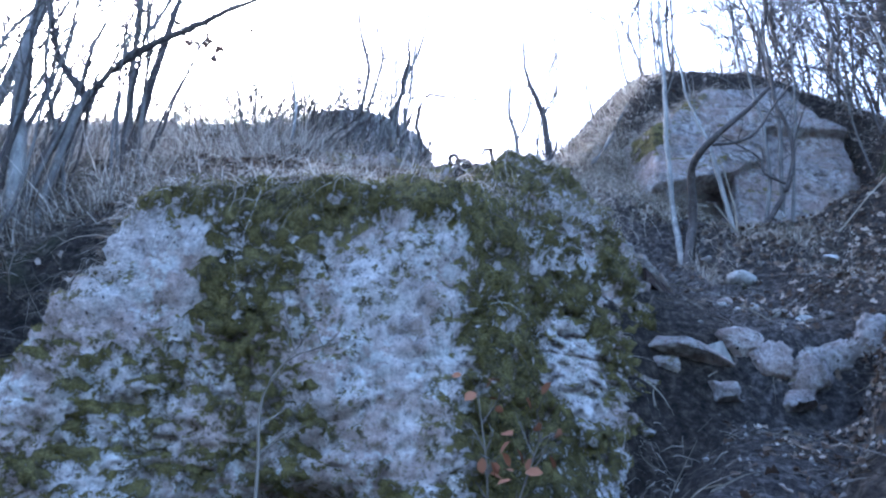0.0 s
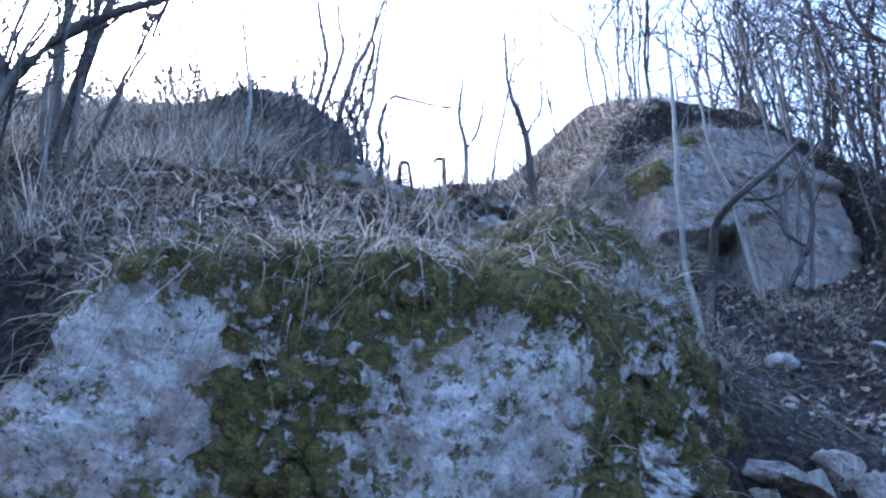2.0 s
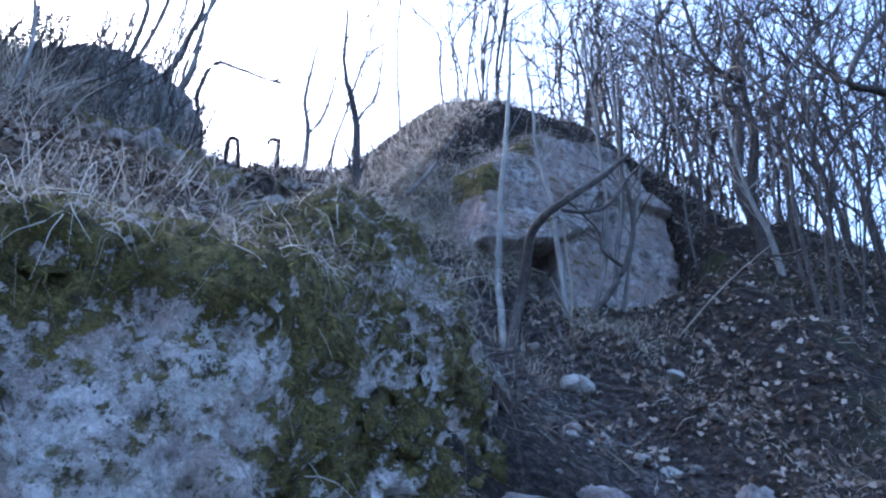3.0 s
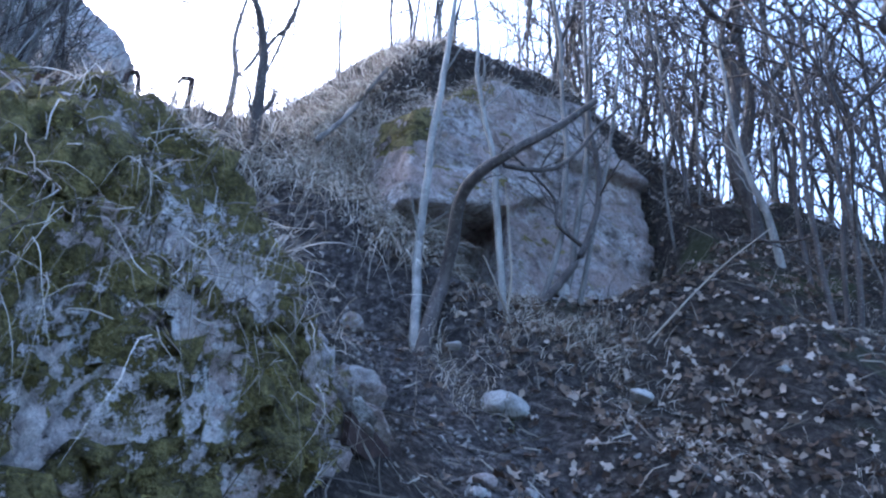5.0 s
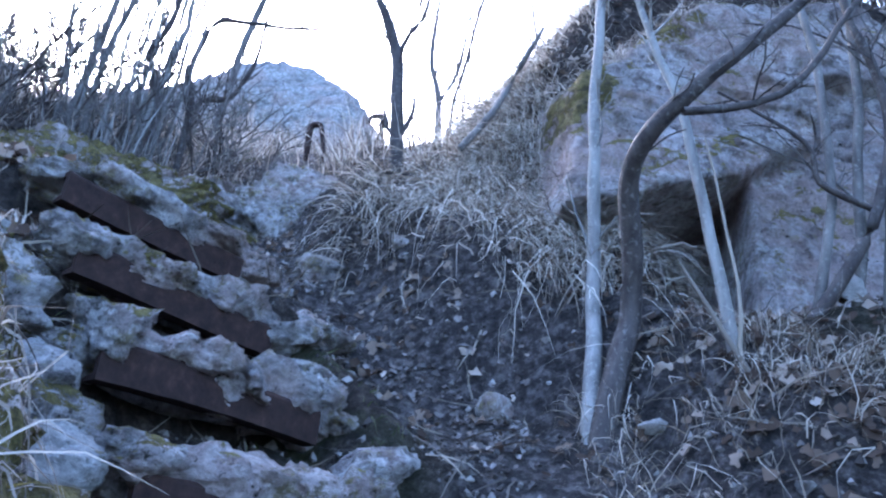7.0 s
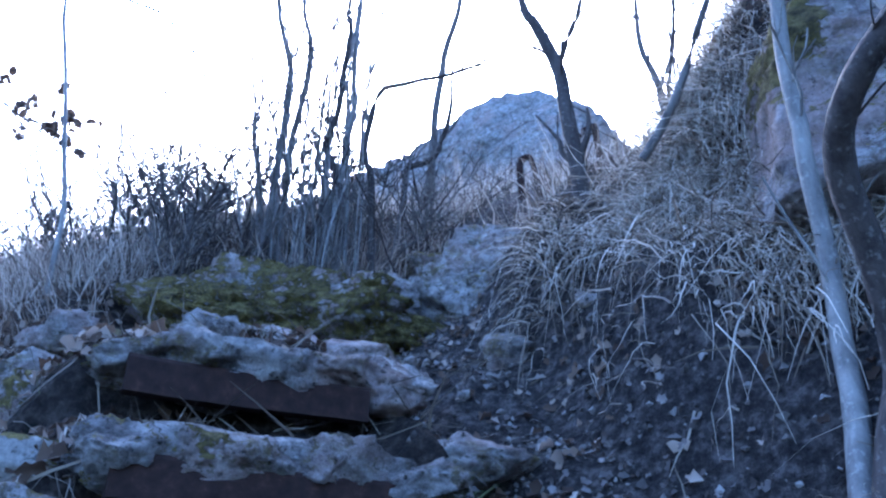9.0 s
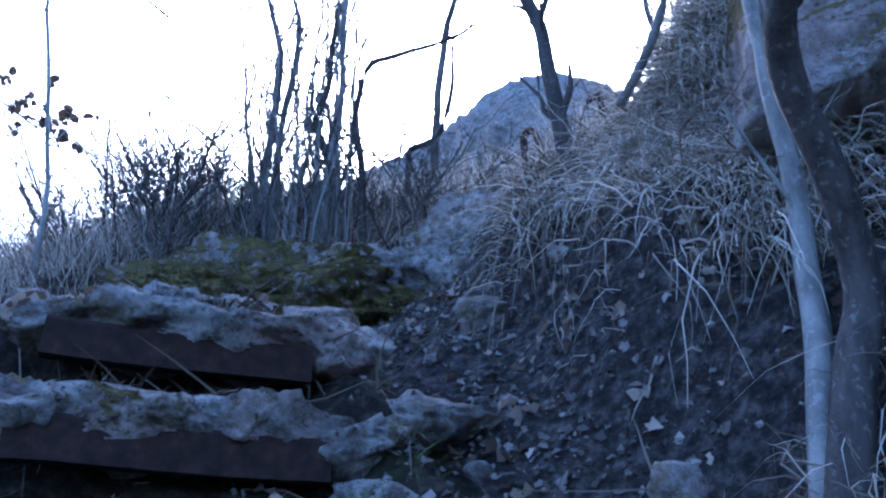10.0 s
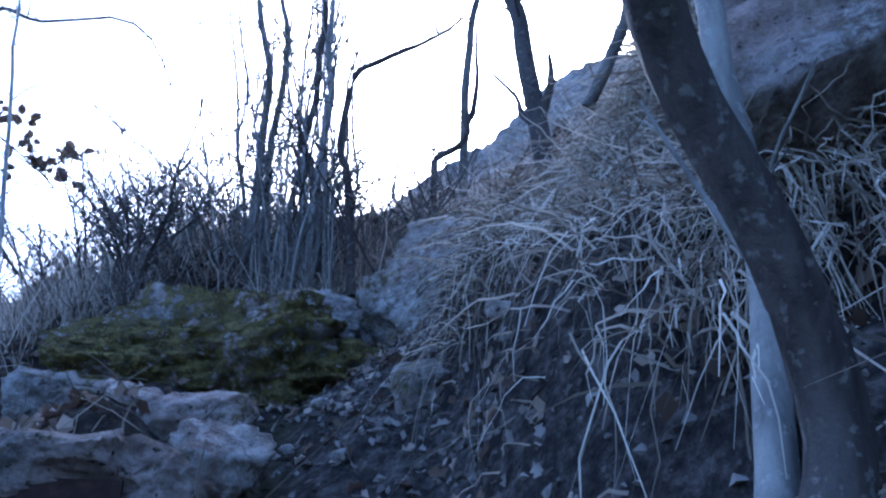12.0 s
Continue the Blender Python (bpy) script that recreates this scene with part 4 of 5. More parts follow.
for i in range(40):
    x, y = g.uniform(-4.6, -1.2) if i % 2 else g.uniform(-2.9, -1.3), g.uniform(8.5, 10.0)
    st_ = []
    for _ in range(3):
        rad = g.uniform(0.006, 0.012)
        st_.append((rise(x + g.normal() * 0.1, y + g.normal() * 0.1, g.normal(size=2) * 0.5, g.uniform(0.4, 0.95), g, 0.3), (rad, rad * 0.7, rad * 0.4), (M_BARK, M_DARKBARK)[i % 2], 9, 0.42))
    shrub("thorn_bush", "low bare thorn bush in the dry grass", st_, 150 + i, "thorn bushes of the slope")

for i in range(34):
    x, y = g.uniform(-2.4, 0.1), g.uniform(9.2, 10.6)
    st_ = []
    for _ in range(3):
        rad = g.uniform(0.006, 0.011)
        st_.append((rise(x + g.normal() * 0.1, y + g.normal() * 0.1, g.normal(size=2) * 0.5, g.uniform(0.5, 1.05), g, 0.3), (rad, rad * 0.7, rad * 0.4), (M_BARK, M_DARKBARK)[i % 2], 8, 0.42))
    shrub("thorn_bush", "low bare thorn bush behind the hazel clump", st_, 230 + i, "thorn bushes of the crest")

# right: crooked trees and the thicket
shrub("small_tree", "dark snaking tree trunk in the thicket", [
    ([(4.78, 6.0, 4.75), (5.26, 6.0, 5.87), (5.55, 6.0, 6.47), (5.46, 6.0, 6.77), (5.74, 6.0, 7.39), (5.37, 6.0, 7.61), (5.02, 6.0, 7.62), (5.40, 6.0, 8.32), (5.77, 6.0, 8.84), (6.0, 6.1, 9.8)], (0.05, 0.045, 0.04, 0.035, 0.02), M_DARKBARK, 24, 1.0)], 95)
shrub("small_tree", "dark crooked tree beside the big rock", [
    ([(5.03, 7.6, 5.85), (5.31, 7.6, 6.74), (5.08, 7.6, 7.44), (5.18, 7.6, 8.32), (4.99, 7.6, 8.62), (5.32, 7.6, 8.91), (4.92, 7.6, 9.0), (4.69, 7.6, 9.49), (4.5, 7.6, 10.5)], (0.06, 0.052, 0.046, 0.03, 0.015), M_DARKBARK, 24, 1.0)], 96)
shrub("sapling", "pale leaning sapling in the thicket", [([(5.21, 7.2, 5.5), (5.03, 7.2, 6.5), (4.81, 7.2, 7.1), (4.6, 7.2, 8.4)], (0.035, 0.03, 0.02, 0.01), M_PALEBARK, 12, 0.6)], 97)
shrub("small_tree", "dark tree at the edge of the thicket", [([(5.58, 8.3, 6.1), (5.84, 8.3, 7.02), (5.90, 8.3, 8.05), (6.04, 8.3, 8.86), (5.98, 8.3, 9.52), (6.1, 8.3, 11)], (0.08, 0.07, 0.06, 0.045, 0.02), M_DARKBARK, 20, 1.1)], 98)
variants = []
for i in range(7):
    h = 3.2 + 0.35 * i
    rad = 0.010 + 0.005 * (i % 4)
    pts = [(g.normal() * 0.11 * t * h * 0.5, g.normal() * 0.11 * t * h * 0.5, h * t) for t in (0, 0.2, 0.4, 0.6, 0.8, 1.0)]
    variants.append(shrub("thicket_sapling", "slender bare sapling in the dense thicket", [(pts, (rad, rad * 0.8, rad * 0.3), (M_DARKBARK, M_BARK, M_DARKBARK)[i % 3], 16, 1.1)], 120 + i, "saplings of the thicket"))
spots = [(g.uniform(4.7, 9.5), g.uniform(6.4, 13.0)) for _ in range(175)] + [(g.uniform(2.6, 4.8), g.uniform(9.2, 11.5)) for _ in range(18)] + [(g.uniform(1.2, 2.6), g.uniform(10.5, 12.5)) for _ in range(4)]
for i, (x, y) in enumerate(spots):
    m = pose(x, y, on_ground(x, y, -0.1), g.normal() * 5, g.normal() * 6, g.uniform(0, 360))
    if i < 7:
        variants[i].matrix_basis = m
    else:
        copy_thing(variants[i % 7], m)


# ---- blades, leaves, twigs and moss ----
def strips(base, direction, length, width, droop, rng, segs=4, side=None):
    """Blades: from each base along a direction, bowing over by droop. Returns one joined mesh's vertices and quads."""
    n = len(base)
    t = np.linspace(0, 1, segs + 1)
    d = direction / np.linalg.norm(direction, axis=1)[:, None]
    down = np.array([0, 0, -1.0])
    curl = rng.normal(size=(n, 3)) * 0.22
    p = base[:, None, :] + length[:, None, None] * (d[:, None, :] * (t - 0.25 * droop[:, None] * t ** 2)[..., None] + (down * droop[:, None])[:, None, :] * (t ** 2)[None, :, None] + curl[:, None, :] * (t ** 2)[None, :, None])
    wave = np.sin(t[None, :] * rng.uniform(3, 9, n)[:, None] + rng.uniform(0, 6.3, n)[:, None]) - np.sin(rng.uniform(0, 6.3, n))[:, None] * 0
    wave = (wave - wave[:, :1]) * rng.normal(0, 0.055, n)[:, None] * length[:, None]
    p = p + np.cross(d, np.array([0.3, 0.2, 0.9]))[:, None, :] * wave[..., None]
    kink = rng.normal(size=(n, segs + 1, 3)) * 0.016 * length[:, None, None]
    kink[:, 0] = 0
    p = p + kink
    s = np.cross(d, rng.normal(size=(n, 3)))
    s /= np.maximum(1e-6, np.linalg.norm(s, axis=1))[:, None]
    w = width[:, None] * (1 - 0.85 * t[None, :] ** 1.5) * 0.5
    v = np.stack([p - s[:, None, :] * w[..., None], p + s[:, None, :] * w[..., None]], 2).reshape(n, -1, 3)
    k = np.arange(segs) * 2
    q = np.stack([k, k + 1, k + 3, k + 2], 1)
    f = (np.arange(n)[:, None, None] * (2 * (segs + 1)) + q[None]).reshape(-1, 4)
    return v.reshape(-1, 3), f


def tufts(xy, per, length, width, droop, seed, spread=0.07, out=0.5, upright=0.7, downhill=0.0, segs=4):
    """Grass tufts at ground places."""
    r_ = np.random.default_rng(seed)
    n = len(xy)
    z, nrm = slope_at(xy[:, 0], xy[:, 1])
    cnt = n * per
    idx = np.repeat(np.arange(n), per)
    off = r_.normal(size=(cnt, 2)) * spread
    bx, by = xy[idx, 0] + off[:, 0], xy[idx, 1] + off[:, 1]
    base = np.stack([bx, by, ground_full(bx, by) - 0.02], 1)
    slope = nrm[idx] / np.linalg.norm(nrm[idx], axis=1)[:, None]
    d = np.stack([off[:, 0] / spread, off[:, 1] / spread, np.zeros(cnt)], 1) * out * 0.5 + r_.normal(size=(cnt, 3)) * 0.25
    d[:, 2] = upright
    d = d + slope * 0.5 + np.stack([slope[:, 0], slope[:, 1], np.zeros(cnt)], 1) * downhill
    size = r_.uniform(0.6, 1.2, n)[idx]
    return strips(base, d, length * size * r_.uniform(0.45, 1.1, cnt), width * r_.uniform(0.6, 1.3, cnt), droop * r_.uniform(0.4, 1.4, cnt), r_, segs)


def scatter(n, xr, yr, keep, seed):
    r_ = np.random.default_rng(seed)
    x, y = r_.uniform(*xr, n), r_.uniform(*yr, n)
    ok = r_.uniform(size=n) < keep(x, y)
    return np.stack([x[ok], y[ok]], 1)


def centre(y):
    return np.interp(y, C_Y, C_X)


def stuff(name, vf, mat, label, category):
    return thing(name, mesh_of(name, vf[0], vf[1], mat), label, category, kind="stuff")


def patchy(x, y, scale, seed):
    return fbm(np.stack([x, y, np.zeros_like(x)], 1), scale, 3, seed)


# straw hanging over the bank below the big rock
bank = scatter(2300, (1.1, 2.75), (7.55, 8.9), lambda x, y: step(0.25, 0.6, x - centre(y)) * step(5.72, 6.02, ground_z(x, y)) * (0.15 + 0.85 * step(-0.08, 0.2, patchy(x, y, 2.5, 3))) * np.where((x < 1.75) & (y > 8.0), 0.35, 1), 201)
stuff("bank_straw", tufts(bank, 7, 0.44, 0.008, 1.0, 202, 0.06, 0.8, 0.08, 0.9, 8), M_STRAW, "long bleached straw drooping over the earth bank", "dry grass")
bank2 = scatter(520, (2.3, 3.7), (6.6, 7.32), lambda x, y: 0.15 + 0.6 * step(0.0, 0.3, patchy(x, y, 3, 5)), 203)
stuff("foot_straw", tufts(bank2, 7, 0.28, 0.0048, 0.8, 204, 0.05, 0.6, 0.5, 0.6), M_STRAW, "dry straw tufts at the foot of the big rock", "dry grass")
mound = scatter(2300, (1.6, 5.8), (8.0, 10.2), lambda x, y: step(1.2, 1.8, x) * (0.2 + 0.8 * step(-0.05, 0.25, patchy(x, y, 2.6, 6))), 205)
stuff("mound_grass", tufts(mound, 8, 0.21, 0.007, 0.75, 206, 0.06, 0.5, 0.5, 0.5), M_GRASS, "matted dry grass capping the big rock", "dry grass")
# the left slope and crest
slope = scatter(6500, (-6.0, 0.2), (5.0, 12.5), lambda x, y: step(-0.5, -1.0, x - centre(y)) * (0.25 + 0.75 * step(-0.25, 0.15, patchy(x, y, 1.6, 7))) * np.where((np.abs(x + 0.3) < 0.95) & (y > 7.2) & (y < 9.0), 0.04, 1) * np.where((0.6 * x + 0.8 * y > 5.2) & (y < 7.6), 0, 1) * np.where((x > -1.9) & (y < 7.0), 0.12, 1), 207)
stuff("slope_grass", tufts(slope, 8, 0.56, 0.008, 0.5, 208, 0.06, 0.5, 0.9, 0.25), M_GRASS, "tall bleached dry grass on the hillside", "dry grass")
crest = scatter(3700, (-14, 6), (9.5, 20), lambda x, y: 0.3 + 0.7 * step(-0.2, 0.2, patchy(x, y, 1.0, 8)), 209)
stuff("crest_grass", tufts(crest, 8, 0.72, 0.012, 0.4, 210, 0.10, 0.5, 1.0, 0.1), M_GRASS, "dry pale grass along the crest", "dry grass")
# top of the boulder
top = scatter(1500, (-2.3, 1.3), (4.2, 6.6), lambda x, y: step(3.85, 4.25, y - 0.75 * step(-0.25, 0.35, x)) * (0.2 + 0.8 * step(-0.1, 0.25, patchy(x, y, 2.2, 9))), 211)
stuff("boulder_straw", tufts(top, 9, 0.26, 0.0042, 1.1, 212, 0.09, 1.0, 0.12, 0.7, 5), M_GRASS, "thin dry grass and roots trailing over the boulder's top", "dry grass")
right = scatter(2200, (2.7, 7.5), (4.8, 9.0), lambda x, y: step(0.3, 0.8, x - centre(y)) * step(0.05, 0.35, patchy(x, y, 1.8, 10)) * 0.8, 213)
stuff("litter_grass", tufts(right, 6, 0.20, 0.005, 0.8, 214, 0.05, 0.6, 0.5, 0.5), M_GRASS, "sparse dry grass between fallen leaves", "dry grass")
green = scatter(420, (-1.9, 3.4), (4.1, 8.6), lambda x, y: step(0.12, 0.4, patchy(x, y, 1.7, 11)) * 0.6, 215)
stuff("green_grass", tufts(green, 8, 0.15, 0.005, 0.7, 216, 0.03, 0.8, 0.6, 0.3), M_GREENBLADE, "small tufts of green grass", "grass")


def leaves(xy, size, seed, lift=0.012):
    """Fallen leaves: folded along the rib and curled, each an eight-cornered blade."""
    r_ = np.random.default_rng(seed)
    n = len(xy)
    z, nrm = slope_at(xy[:, 0], xy[:, 1])
    nrm = nrm / np.linalg.norm(nrm, axis=1)[:, None] + r_.normal(size=(n, 3)) * 0.35
    nrm /= np.linalg.norm(nrm, axis=1)[:, None]
    a = np.cross(nrm, r_.normal(size=(n, 3)))
    a /= np.linalg.norm(a, axis=1)[:, None]
    b = np.cross(nrm, a)
    s = size * r_.uniform(0.5, 1.25, n)
    wd = r_.uniform(0.3, 0.42, n)
    fold, curl = r_.uniform(-0.2, 0.8, n), r_.uniform(-0.5, 0.9, n)
    shape = [(-0.5, 0), (-0.3, 0.7), (-0.02, 0.5), (0.22, 1.0), (0.5, 0), (0.2, -0.95), (0.0, -0.45), (-0.28, -0.75), (0.0, 0.0)]
    c = np.stack([xy[:, 0], xy[:, 1], z + lift], 1)
    v = np.stack([c + (s * u)[:, None] * a + (s * wd * w)[:, None] * b + (s * (fold * abs(w) * 0.6 + curl * (u * u * 2)))[:, None] * nrm for u, w in shape], 1)
    tri = np.array([(8, i, (i + 1) % 8) for i in range(8)])
    return v.reshape(-1, 3), (np.arange(n)[:, None, None] * 9 + tri[None]).reshape(-1, 3)


lv1 = scatter(13000, (2.0, 7.5), (4.6, 9.0), lambda x, y: step(0.15, 0.7, x - centre(y)) * (0.35 + 0.65 * step(-0.2, 0.3, patchy(x, y, 1.5, 12))), 221)
stuff("leaf_litter", leaves(lv1, 0.066, 222), M_LEAF, "brown dead leaves strewn over the slope", "leaves")
lv2 = scatter(5200, (0.2, 3.2), (3.4, 9.6), lambda x, y: step(0.65, 0.2, np.abs(x - centre(y))) * (0.2 + 0.7 * step(0.0, 0.3, patchy(x, y, 2.0, 13))), 223)
stuff("gully_leaves", leaves(lv2, 0.062, 224), M_LEAF, "dead leaves gathered in the gully", "leaves")
lv5 = scatter(6500, (0.1, 2.1), (6.9, 9.6), lambda x, y: step(0.6, 0.15, np.abs(x - centre(y) - 0.05)) * (0.3 + 0.7 * step(-0.1, 0.2, patchy(x, y, 3.0, 17))), 229)
stuff("pale_gully_leaves", leaves(lv5, 0.036, 230, 0.012), M_DUSTLEAF, "dusty grey-brown leaf scraps along the upper gully", "leaves")
lv3 = scatter(9000, (-5.2, 0.6), (2.6, 9.2), lambda x, y: step(-0.5, -1.2, x - centre(y)) * (0.3 + 0.7 * step(-0.1, 0.2, patchy(x, y, 1.8, 14))), 225)
stuff("slope_leaves", leaves(lv3, 0.07, 226, 0.03), M_LEAF, "dead leaves caught in the grass above the boulder", "leaves")

lv4 = scatter(6500, (-2.0, 0.6), (4.3, 7.8), lambda x, y: 0.35 + 0.65 * step(-0.15, 0.2, patchy(x, y, 2.4, 16)), 227)
stuff("crown_leaves", leaves(lv4, 0.075, 228, 0.035), M_LEAF, "brown dead leaves matted on the slope above the boulder", "leaves")


def litter_twigs(xy, length, width, seed):
    r_ = np.random.default_rng(seed)
    z, nrm = slope_at(xy[:, 0], xy[:, 1])
    n = len(xy)
    nrm = nrm / np.linalg.norm(nrm, axis=1)[:, None]
    d = np.cross(nrm, r_.normal(size=(n, 3))) + nrm * r_.uniform(0, 0.35, n)[:, None]
    base = np.stack([xy[:, 0], xy[:, 1], z + 0.012], 1)
    ln = length * r_.uniform(0.3, 1.2, n)
    v1, f1 = strips(base, d, ln, width * r_.uniform(0.6, 1.4, n), np.zeros(n) + 0.12, r_, 3)
    return v1, f1


tw = scatter(9000, (-5.2, 6.5), (3.0, 9.5), lambda x, y: np.where(np.abs(x - centre(y)) < 0.35, 0.5, 0.75), 231)
tw = np.concatenate([tw, scatter(3000, (-2.2, 0.8), (4.2, 7.6), lambda x, y: 0.8 + 0 * x, 233)])
stuff("twig_litter", litter_twigs(tw, 0.30, 0.007, 232), M_TWIG, "dead twigs and stalks strewn on the ground", "twigs")


# dead brushwood standing in the hollow beside the boulder
bw = scatter(2600, (-4.6, -1.95), (3.4, 6.0), lambda x, y: (0.25 + 0.75 * step(-0.15, 0.2, patchy(x, y, 1.8, 18))) * step(-1.85, -2.15, x), 234)
r_ = np.random.default_rng(235)
k = len(bw)
way = np.stack([r_.normal(size=k) * 0.8, r_.normal(size=k) * 0.8, r_.uniform(0.05, 1.0, k)], 1)
stuff("brushwood", strips(np.stack([bw[:, 0], bw[:, 1], ground_full(bw[:, 0], bw[:, 1]) - 0.02], 1), way, r_.uniform(0.25, 0.95, k), r_.uniform(0.004, 0.009, k), r_.uniform(0.0, 0.6, k), r_, 6), M_TWIG,
      "tangled dead brushwood in the hollow beside the boulder", "brushwood")


def moss_coat(v, f, mask, count, seed, length=0.022, width=0.006, back=6.0):
    """Short moss shoots over the mossy faces of a rock."""
    r_ = np.random.default_rng(seed)
    nr = normals_of(v, f)
    fm = mask[f].mean(1)
    c = v[f].mean(1)
    area = np.linalg.norm(np.cross(v[f[:, 1]] - v[f[:, 0]], v[f[:, 2]] - v[f[:, 0]]), axis=1)
    wgt = area * step(0.5, 1.0, fm) * (c[:, 1] < back)
    i = r_.choice(len(f), count, p=wgt / wgt.sum())
    bary = r_.dirichlet((1, 1, 1), count)
    p = (v[f[i]] * bary[..., None]).sum(1)
    d = nr[f[i, 0]] + r_.normal(size=(count, 3)) * 0.5 + np.array([0, 0, 0.25])
    clump = 0.6 + 0.9 * (fbm(p, 9.0, 2, seed) > 0.0)
    return strips(p - nr[f[i, 0]] * 0.004, d, length * clump * r_.uniform(0.5, 1.4, count), np.full(count, width), r_.uniform(0.1, 0.6, count), r_, 2)


stuff("boulder_moss", moss_coat(bv, bf, bm_, 38000, 241), M_MOSSBLADE, "thick green moss cushions on the boulder", "moss")
stuff("back_boulder_moss", moss_coat(lv, lf, lm, 30000, 242), M_MOSSBLADE, "dark green moss coat on the further boulder", "moss")

lme = ledge.data
ev = np.empty(len(lme.vertices) * 3, np.float32)
lme.vertices.foreach_get("co", ev)
mw = np.array(ledge.matrix_world)
ev = ev.reshape(-1, 3).astype(float) @ mw[:3, :3].T + mw[:3, 3]
em = np.empty(len(ev), np.float32)
lme.attributes["moss"].data.foreach_get("value", em)
stuff("ledge_moss", moss_coat(ev, ICO[6][1], em, 9000, 243, 0.014, 0.007, 12.0), M_MOSSBLADE, "yellow-green moss cushions on the low ledge", "moss")

# crumbs of stone and clods over the bare soil
def crumbs(xy, size, seed):
    r_ = np.random.default_rng(seed)
    dirs = np.array([(1, 0, 0), (-1, 0, 0), (0, 1, 0), (0, -1, 0), (0, 0, 1), (0, 0, -1)], float)
    tri = np.array([(0, 2, 4), (2, 1, 4), (1, 3, 4), (3, 0, 4), (2, 0, 5), (1, 2, 5), (3, 1, 5), (0, 3, 5)])
    n = len(xy)
    z = ground_full(xy[:, 0], xy[:, 1])
    rad = size * np.minimum(2.2, r_.lognormal(0, 0.5, n))
    v = dirs[None] * (rad[:, None] * r_.uniform(0.6, 1.3, (n, 6)))[..., None] + r_.normal(size=(n, 6, 3)) * rad[:, None, None] * 0.25
    v = v + np.stack([xy[:, 0], xy[:, 1], z + rad * 0.2], 1)[:, None, :]
    return v.reshape(-1, 3), (np.arange(n)[:, None, None] * 6 + tri[None]).reshape(-1, 3)


cr = scatter(34000, (0.0, 4.6), (3.4, 9.6), lambda x, y: np.maximum(step(1.0, 0.3, np.abs(x - centre(y) - 0.15)), 0.9 * ((y > 6.6) & (y < 8.4) & (x > 1.0) & (x < 2.8))) * (0.25 + 0.75 * step(-0.2, 0.3, patchy(x, y, 2.5, 15))), 245)
cm_ = mesh_of("soil_crumbs", *crumbs(cr, 0.0085, 246), M_CRUMB, smooth=False)
thing("soil_crumbs", cm_, "grey-brown clods and stone crumbs on bare soil", "gravel", kind="stuff")

# straw lying matted over the boulder's crown
r_ = np.random.default_rng(248)
nb = normals_of(bv, bf)
fc = bv[bf].mean(1)
wgt = np.linalg.norm(np.cross(bv[bf[:, 1]] - bv[bf[:, 0]], bv[bf[:, 2]] - bv[bf[:, 0]]), axis=1)
wgt = wgt * step(0.35, 0.75, nb[bf[:, 0], 2]) * step(3.0, 3.5, fc[:, 2]) * (0.15 + 0.85 * step(-0.1, 0.2, fbm(fc, 2.6, 3, 21)))
k = 7500
pick = r_.choice(len(bf), k, p=wgt / wgt.sum())
way = r_.normal(size=(k, 3)) * 0.7 + nb[bf[pick, 0]] * 0.45 + np.array([0, -0.35, 0.05])
stuff("crown_straw", strips(fc[pick] - nb[bf[pick, 0]] * 0.004, way, r_.uniform(0.08, 0.38, k), r_.uniform(0.003, 0.007, k), r_.uniform(0.4, 1.2, k), r_, 4), M_GRASS,
      "matted dry straw over the moss on the boulder's crown", "dry grass")



def brow_straw(v, f, count, seed, low, length, front=(0, -0.35, 0.05), lift=0.35):
    """Straw lying on the upward faces of a rock above a height, hanging over its edge."""
    r_ = np.random.default_rng(seed)
    nr = normals_of(v, f)
    c = v[f].mean(1)
    w = np.linalg.norm(np.cross(v[f[:, 1]] - v[f[:, 0]], v[f[:, 2]] - v[f[:, 0]]), axis=1)
    w = w * step(0.3, 0.7, nr[f[:, 0], 2]) * step(low, low + 0.3, c[:, 2]) * (0.1 + 0.9 * step(-0.1, 0.2, fbm(c, 2.6, 3, seed)))
    i = r_.choice(len(f), count, p=w / w.sum())
    d = r_.normal(size=(count, 3)) * 0.6 + nr[f[i, 0]] * lift + np.array(front)
    return strips(c[i] - nr[f[i, 0]] * 0.004, d, length * r_.uniform(0.3, 1.2, count), r_.uniform(0.003, 0.007, count), r_.uniform(0.4, 1.3, count), r_, 4)


stuff("brow_grass", brow_straw(cv, cf, 5000, 281, 7.2, 0.30, (-0.1, -0.6, 0.1)), M_GRASS, "dry grass hanging over the brow of the big rock", "dry grass")
stuff("lobe_straw", brow_straw(lv, lf, 3000, 283, 4.1, 0.22), M_GRASS, "matted dry straw on the further boulder's top", "dry grass")

# thin roots and straws trailing down the boulders' faces
r_ = np.random.default_rng(251)
n = 620
x = r_.uniform(-1.9, 1.25, n)
y = np.where(x < 0.05, 4.0, 4.15 + 0.65 * x + 0.25) + r_.uniform(-0.12, 0.45, n)
zt = np.where(x < 0.05, 3.86, 4.15) + r_.uniform(-0.05, 0.3, n)
keep = r_.uniform(size=n) < np.where(x < -0.2, 0.45, 1.0)
base = np.stack([x, y, zt], 1)[keep] + BOULDER_AT
k = len(base)
stuff("trailing_roots", strips(base, np.stack([r_.normal(size=k) * 0.5, -np.ones(k) * 0.7, r_.uniform(0.0, 0.6, k)], 1), r_.uniform(0.12, 0.5, k), np.full(k, 0.0034), r_.uniform(0.6, 1.3, k), r_, 7), M_STRAW,
      "thin dry roots and straws hanging down the boulder", "roots")

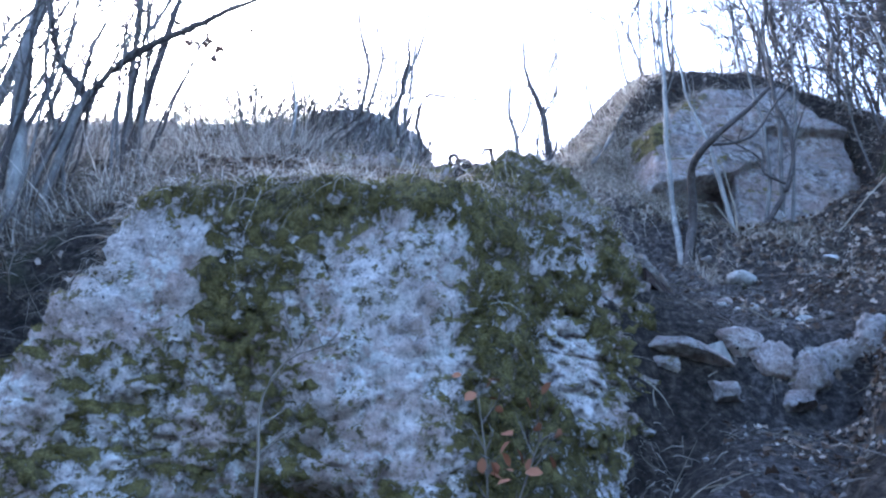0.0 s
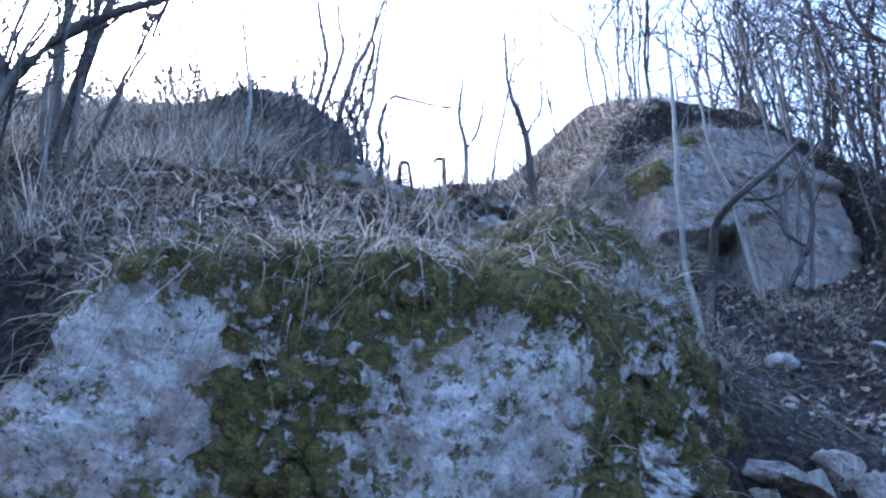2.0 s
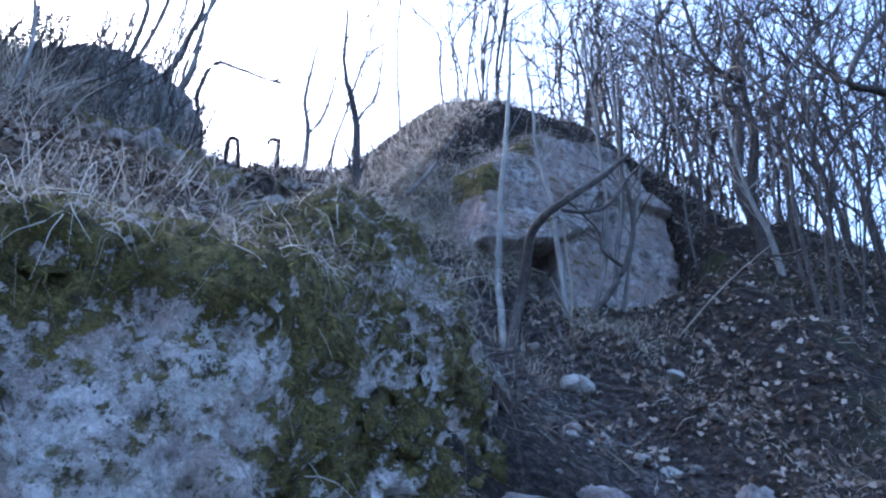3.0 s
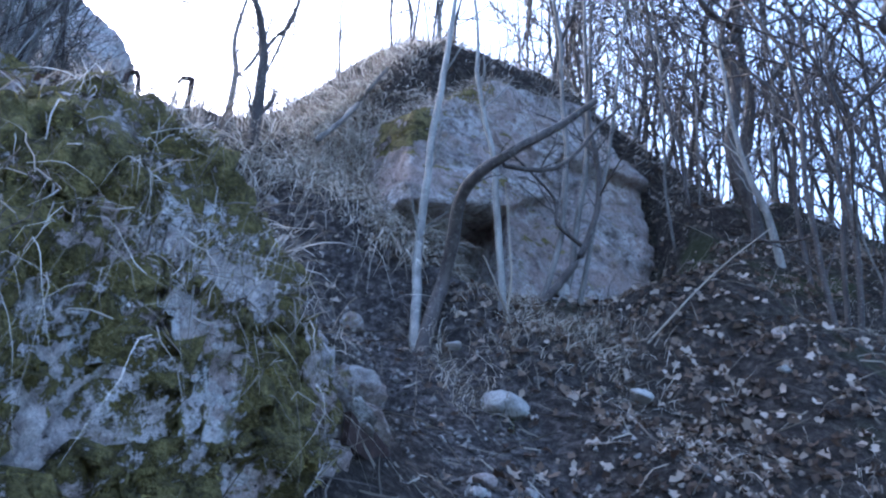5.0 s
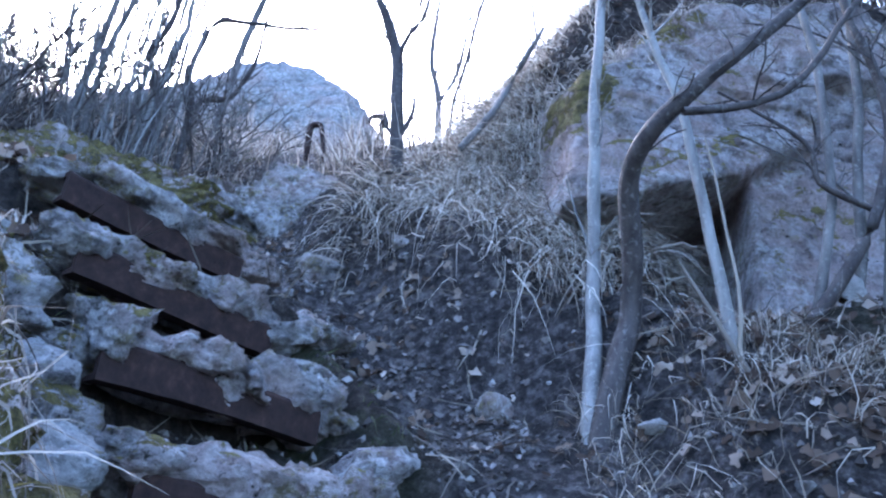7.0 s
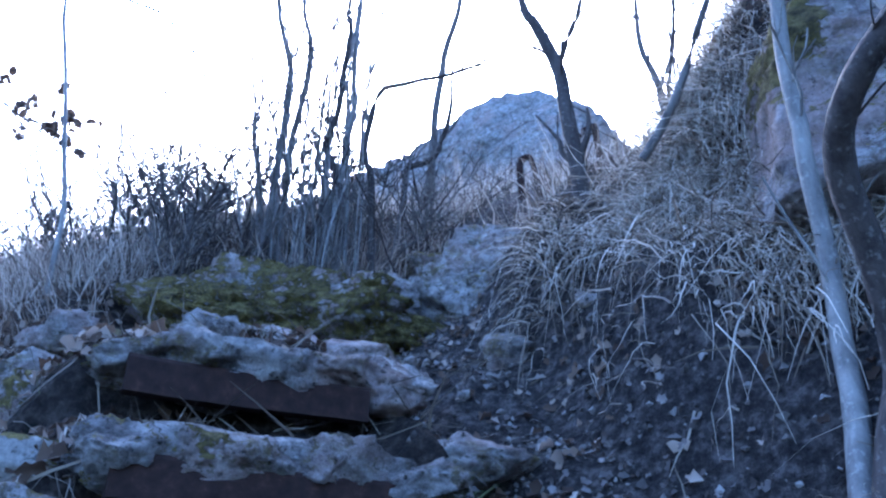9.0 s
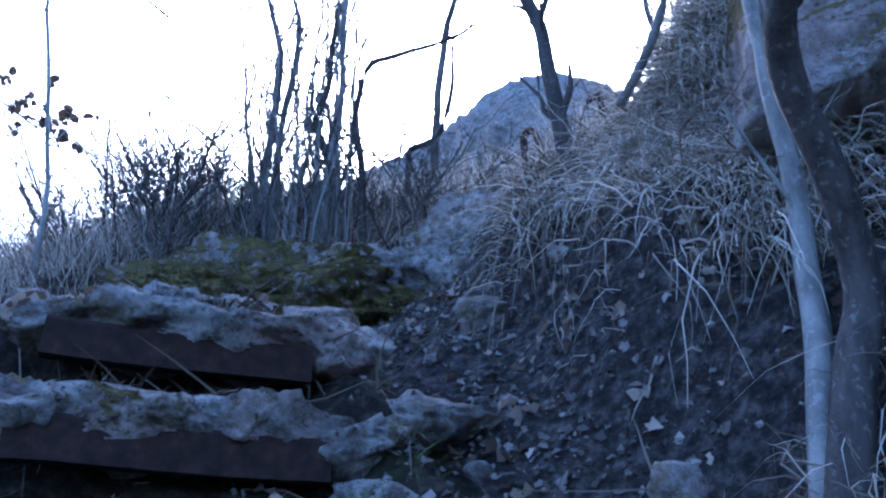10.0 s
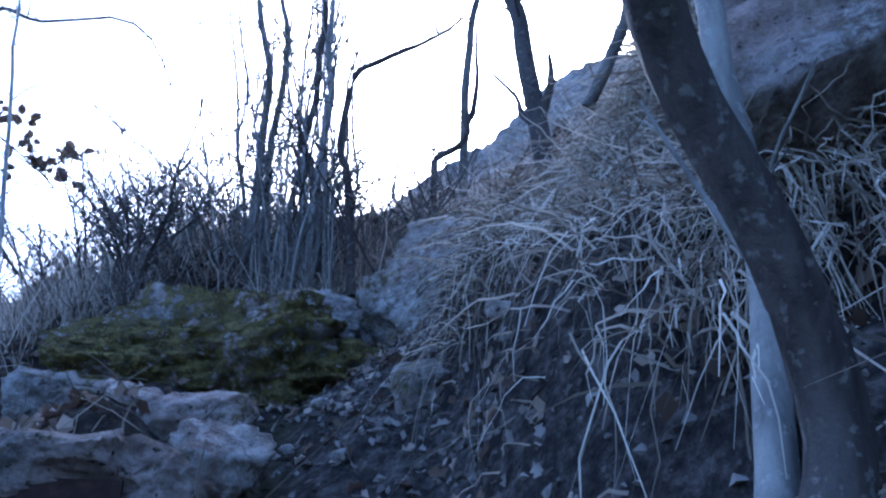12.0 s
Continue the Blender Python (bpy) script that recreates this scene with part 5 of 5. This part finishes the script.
# a beech seedling with russet leaves in the cleft, and a dry seedling before the boulder
beech = shrub("beech_seedling", "beech seedling with russet dead leaves in a rock cleft", [
    ([(0.41, 4.34, 1.90), (0.37, 4.22, 2.30), (0.31, 4.17, 2.70)], (0.007, 0.005, 0.003), M_TWIG, 8, 0.25), ([(0.41, 4.34, 1.90), (0.53, 4.22, 2.25), (0.63, 4.17, 2.50)], (0.007, 0.005, 0.003), M_TWIG, 8, 0.25)], 261)
r_ = np.random.default_rng(262)
for i in range(24):
    s = r_.uniform(0.05, 0.085)
    pts = np.array([(-0.5, 0, 0), (-0.2, 0.3, 0.06), (0.2, 0.32, 0.05), (0.5, 0, -0.1), (0.2, -0.32, 0.05), (-0.2, -0.3, 0.06), (0, 0, -0.02)]) * s
    me = mesh_of("leaf", pts, np.array([(6, j, (j + 1) % 6) for j in range(6)]), M_RUSSET)
    lf_ = new("leaf", me)
    lf_.parent = beech
    lf_.matrix_local = pose(r_.normal(0.05, 0.13), r_.uniform(-0.28, -0.12), r_.uniform(0.3, 0.85), r_.uniform(-70, 70), r_.uniform(-70, 70), r_.uniform(0, 360))
shrub("dry_seedling", "thin dry forked seedling before the boulder", [([(-0.54, 3.84, 1.40), (-0.54, 3.77, 2.13), (-0.56, 3.77, 2.49), (-0.44, 3.72, 2.70)], (0.009, 0.007, 0.003), M_TWIG, 8, 0.25)], 263)

# a branch with withered leaves reaching in over the left bank
oak = shrub("small_tree", "young oak with withered leaves on thin branches", [
    ([(-5.6, 8.8, on_ground(-5.6, 8.8, -0.1)), (-5.5, 8.8, 8.6), (-5.4, 8.8, 10.2), (-5.2, 8.8, 12.2)], (0.07, 0.06, 0.05, 0.02), M_BARK, 14, 1.2),
    ([(-5.4, 8.8, 10.4), (-4.9, 8.8, 10.0), (-4.4, 8.8, 9.64), (-3.5, 8.8, 8.95), (-2.73, 8.8, 8.28)], (0.026, 0.018, 0.010, 0.004), M_DARKBARK, 20, 0.55),
    ([(-5.3, 8.8, 11.3), (-4.63, 8.8, 11.14), (-3.7, 8.8, 10.47), (-2.08, 8.8, 9.57), (-1.36, 8.8, 8.5)], (0.026, 0.020, 0.012, 0.004), M_DARKBARK, 12, 0.5)], 271)
oak_twigs = [o for o in list(oak.children)[1].children]
for i in range(150):
    s = r_.uniform(0.06, 0.12)
    pts = np.array([(-0.5, 0, 0), (-0.2, 0.3, 0.08), (0.2, 0.34, 0.05), (0.5, 0, -0.1), (0.2, -0.32, 0.05), (-0.2, -0.3, 0.1), (0, 0, -0.02)]) * s
    if i < 12:
        me = mesh_of("leaf", pts, np.array([(6, j, (j + 1) % 6) for j in range(6)]), M_LEAF)
        oak_leaves = [me] if i == 0 else oak_leaves + [me]
    twig = oak_twigs[i % len(oak_twigs)]
    tip = twig.data.vertices[int(r_.uniform(0.3, 1.0) * (len(twig.data.vertices) - 1))].co
    lf_ = new("leaf", oak_leaves[i % 12])
    lf_.parent = oak
    lf_.matrix_local = pose(*tip, r_.uniform(-80, 80), r_.uniform(-80, 80), r_.uniform(0, 360))
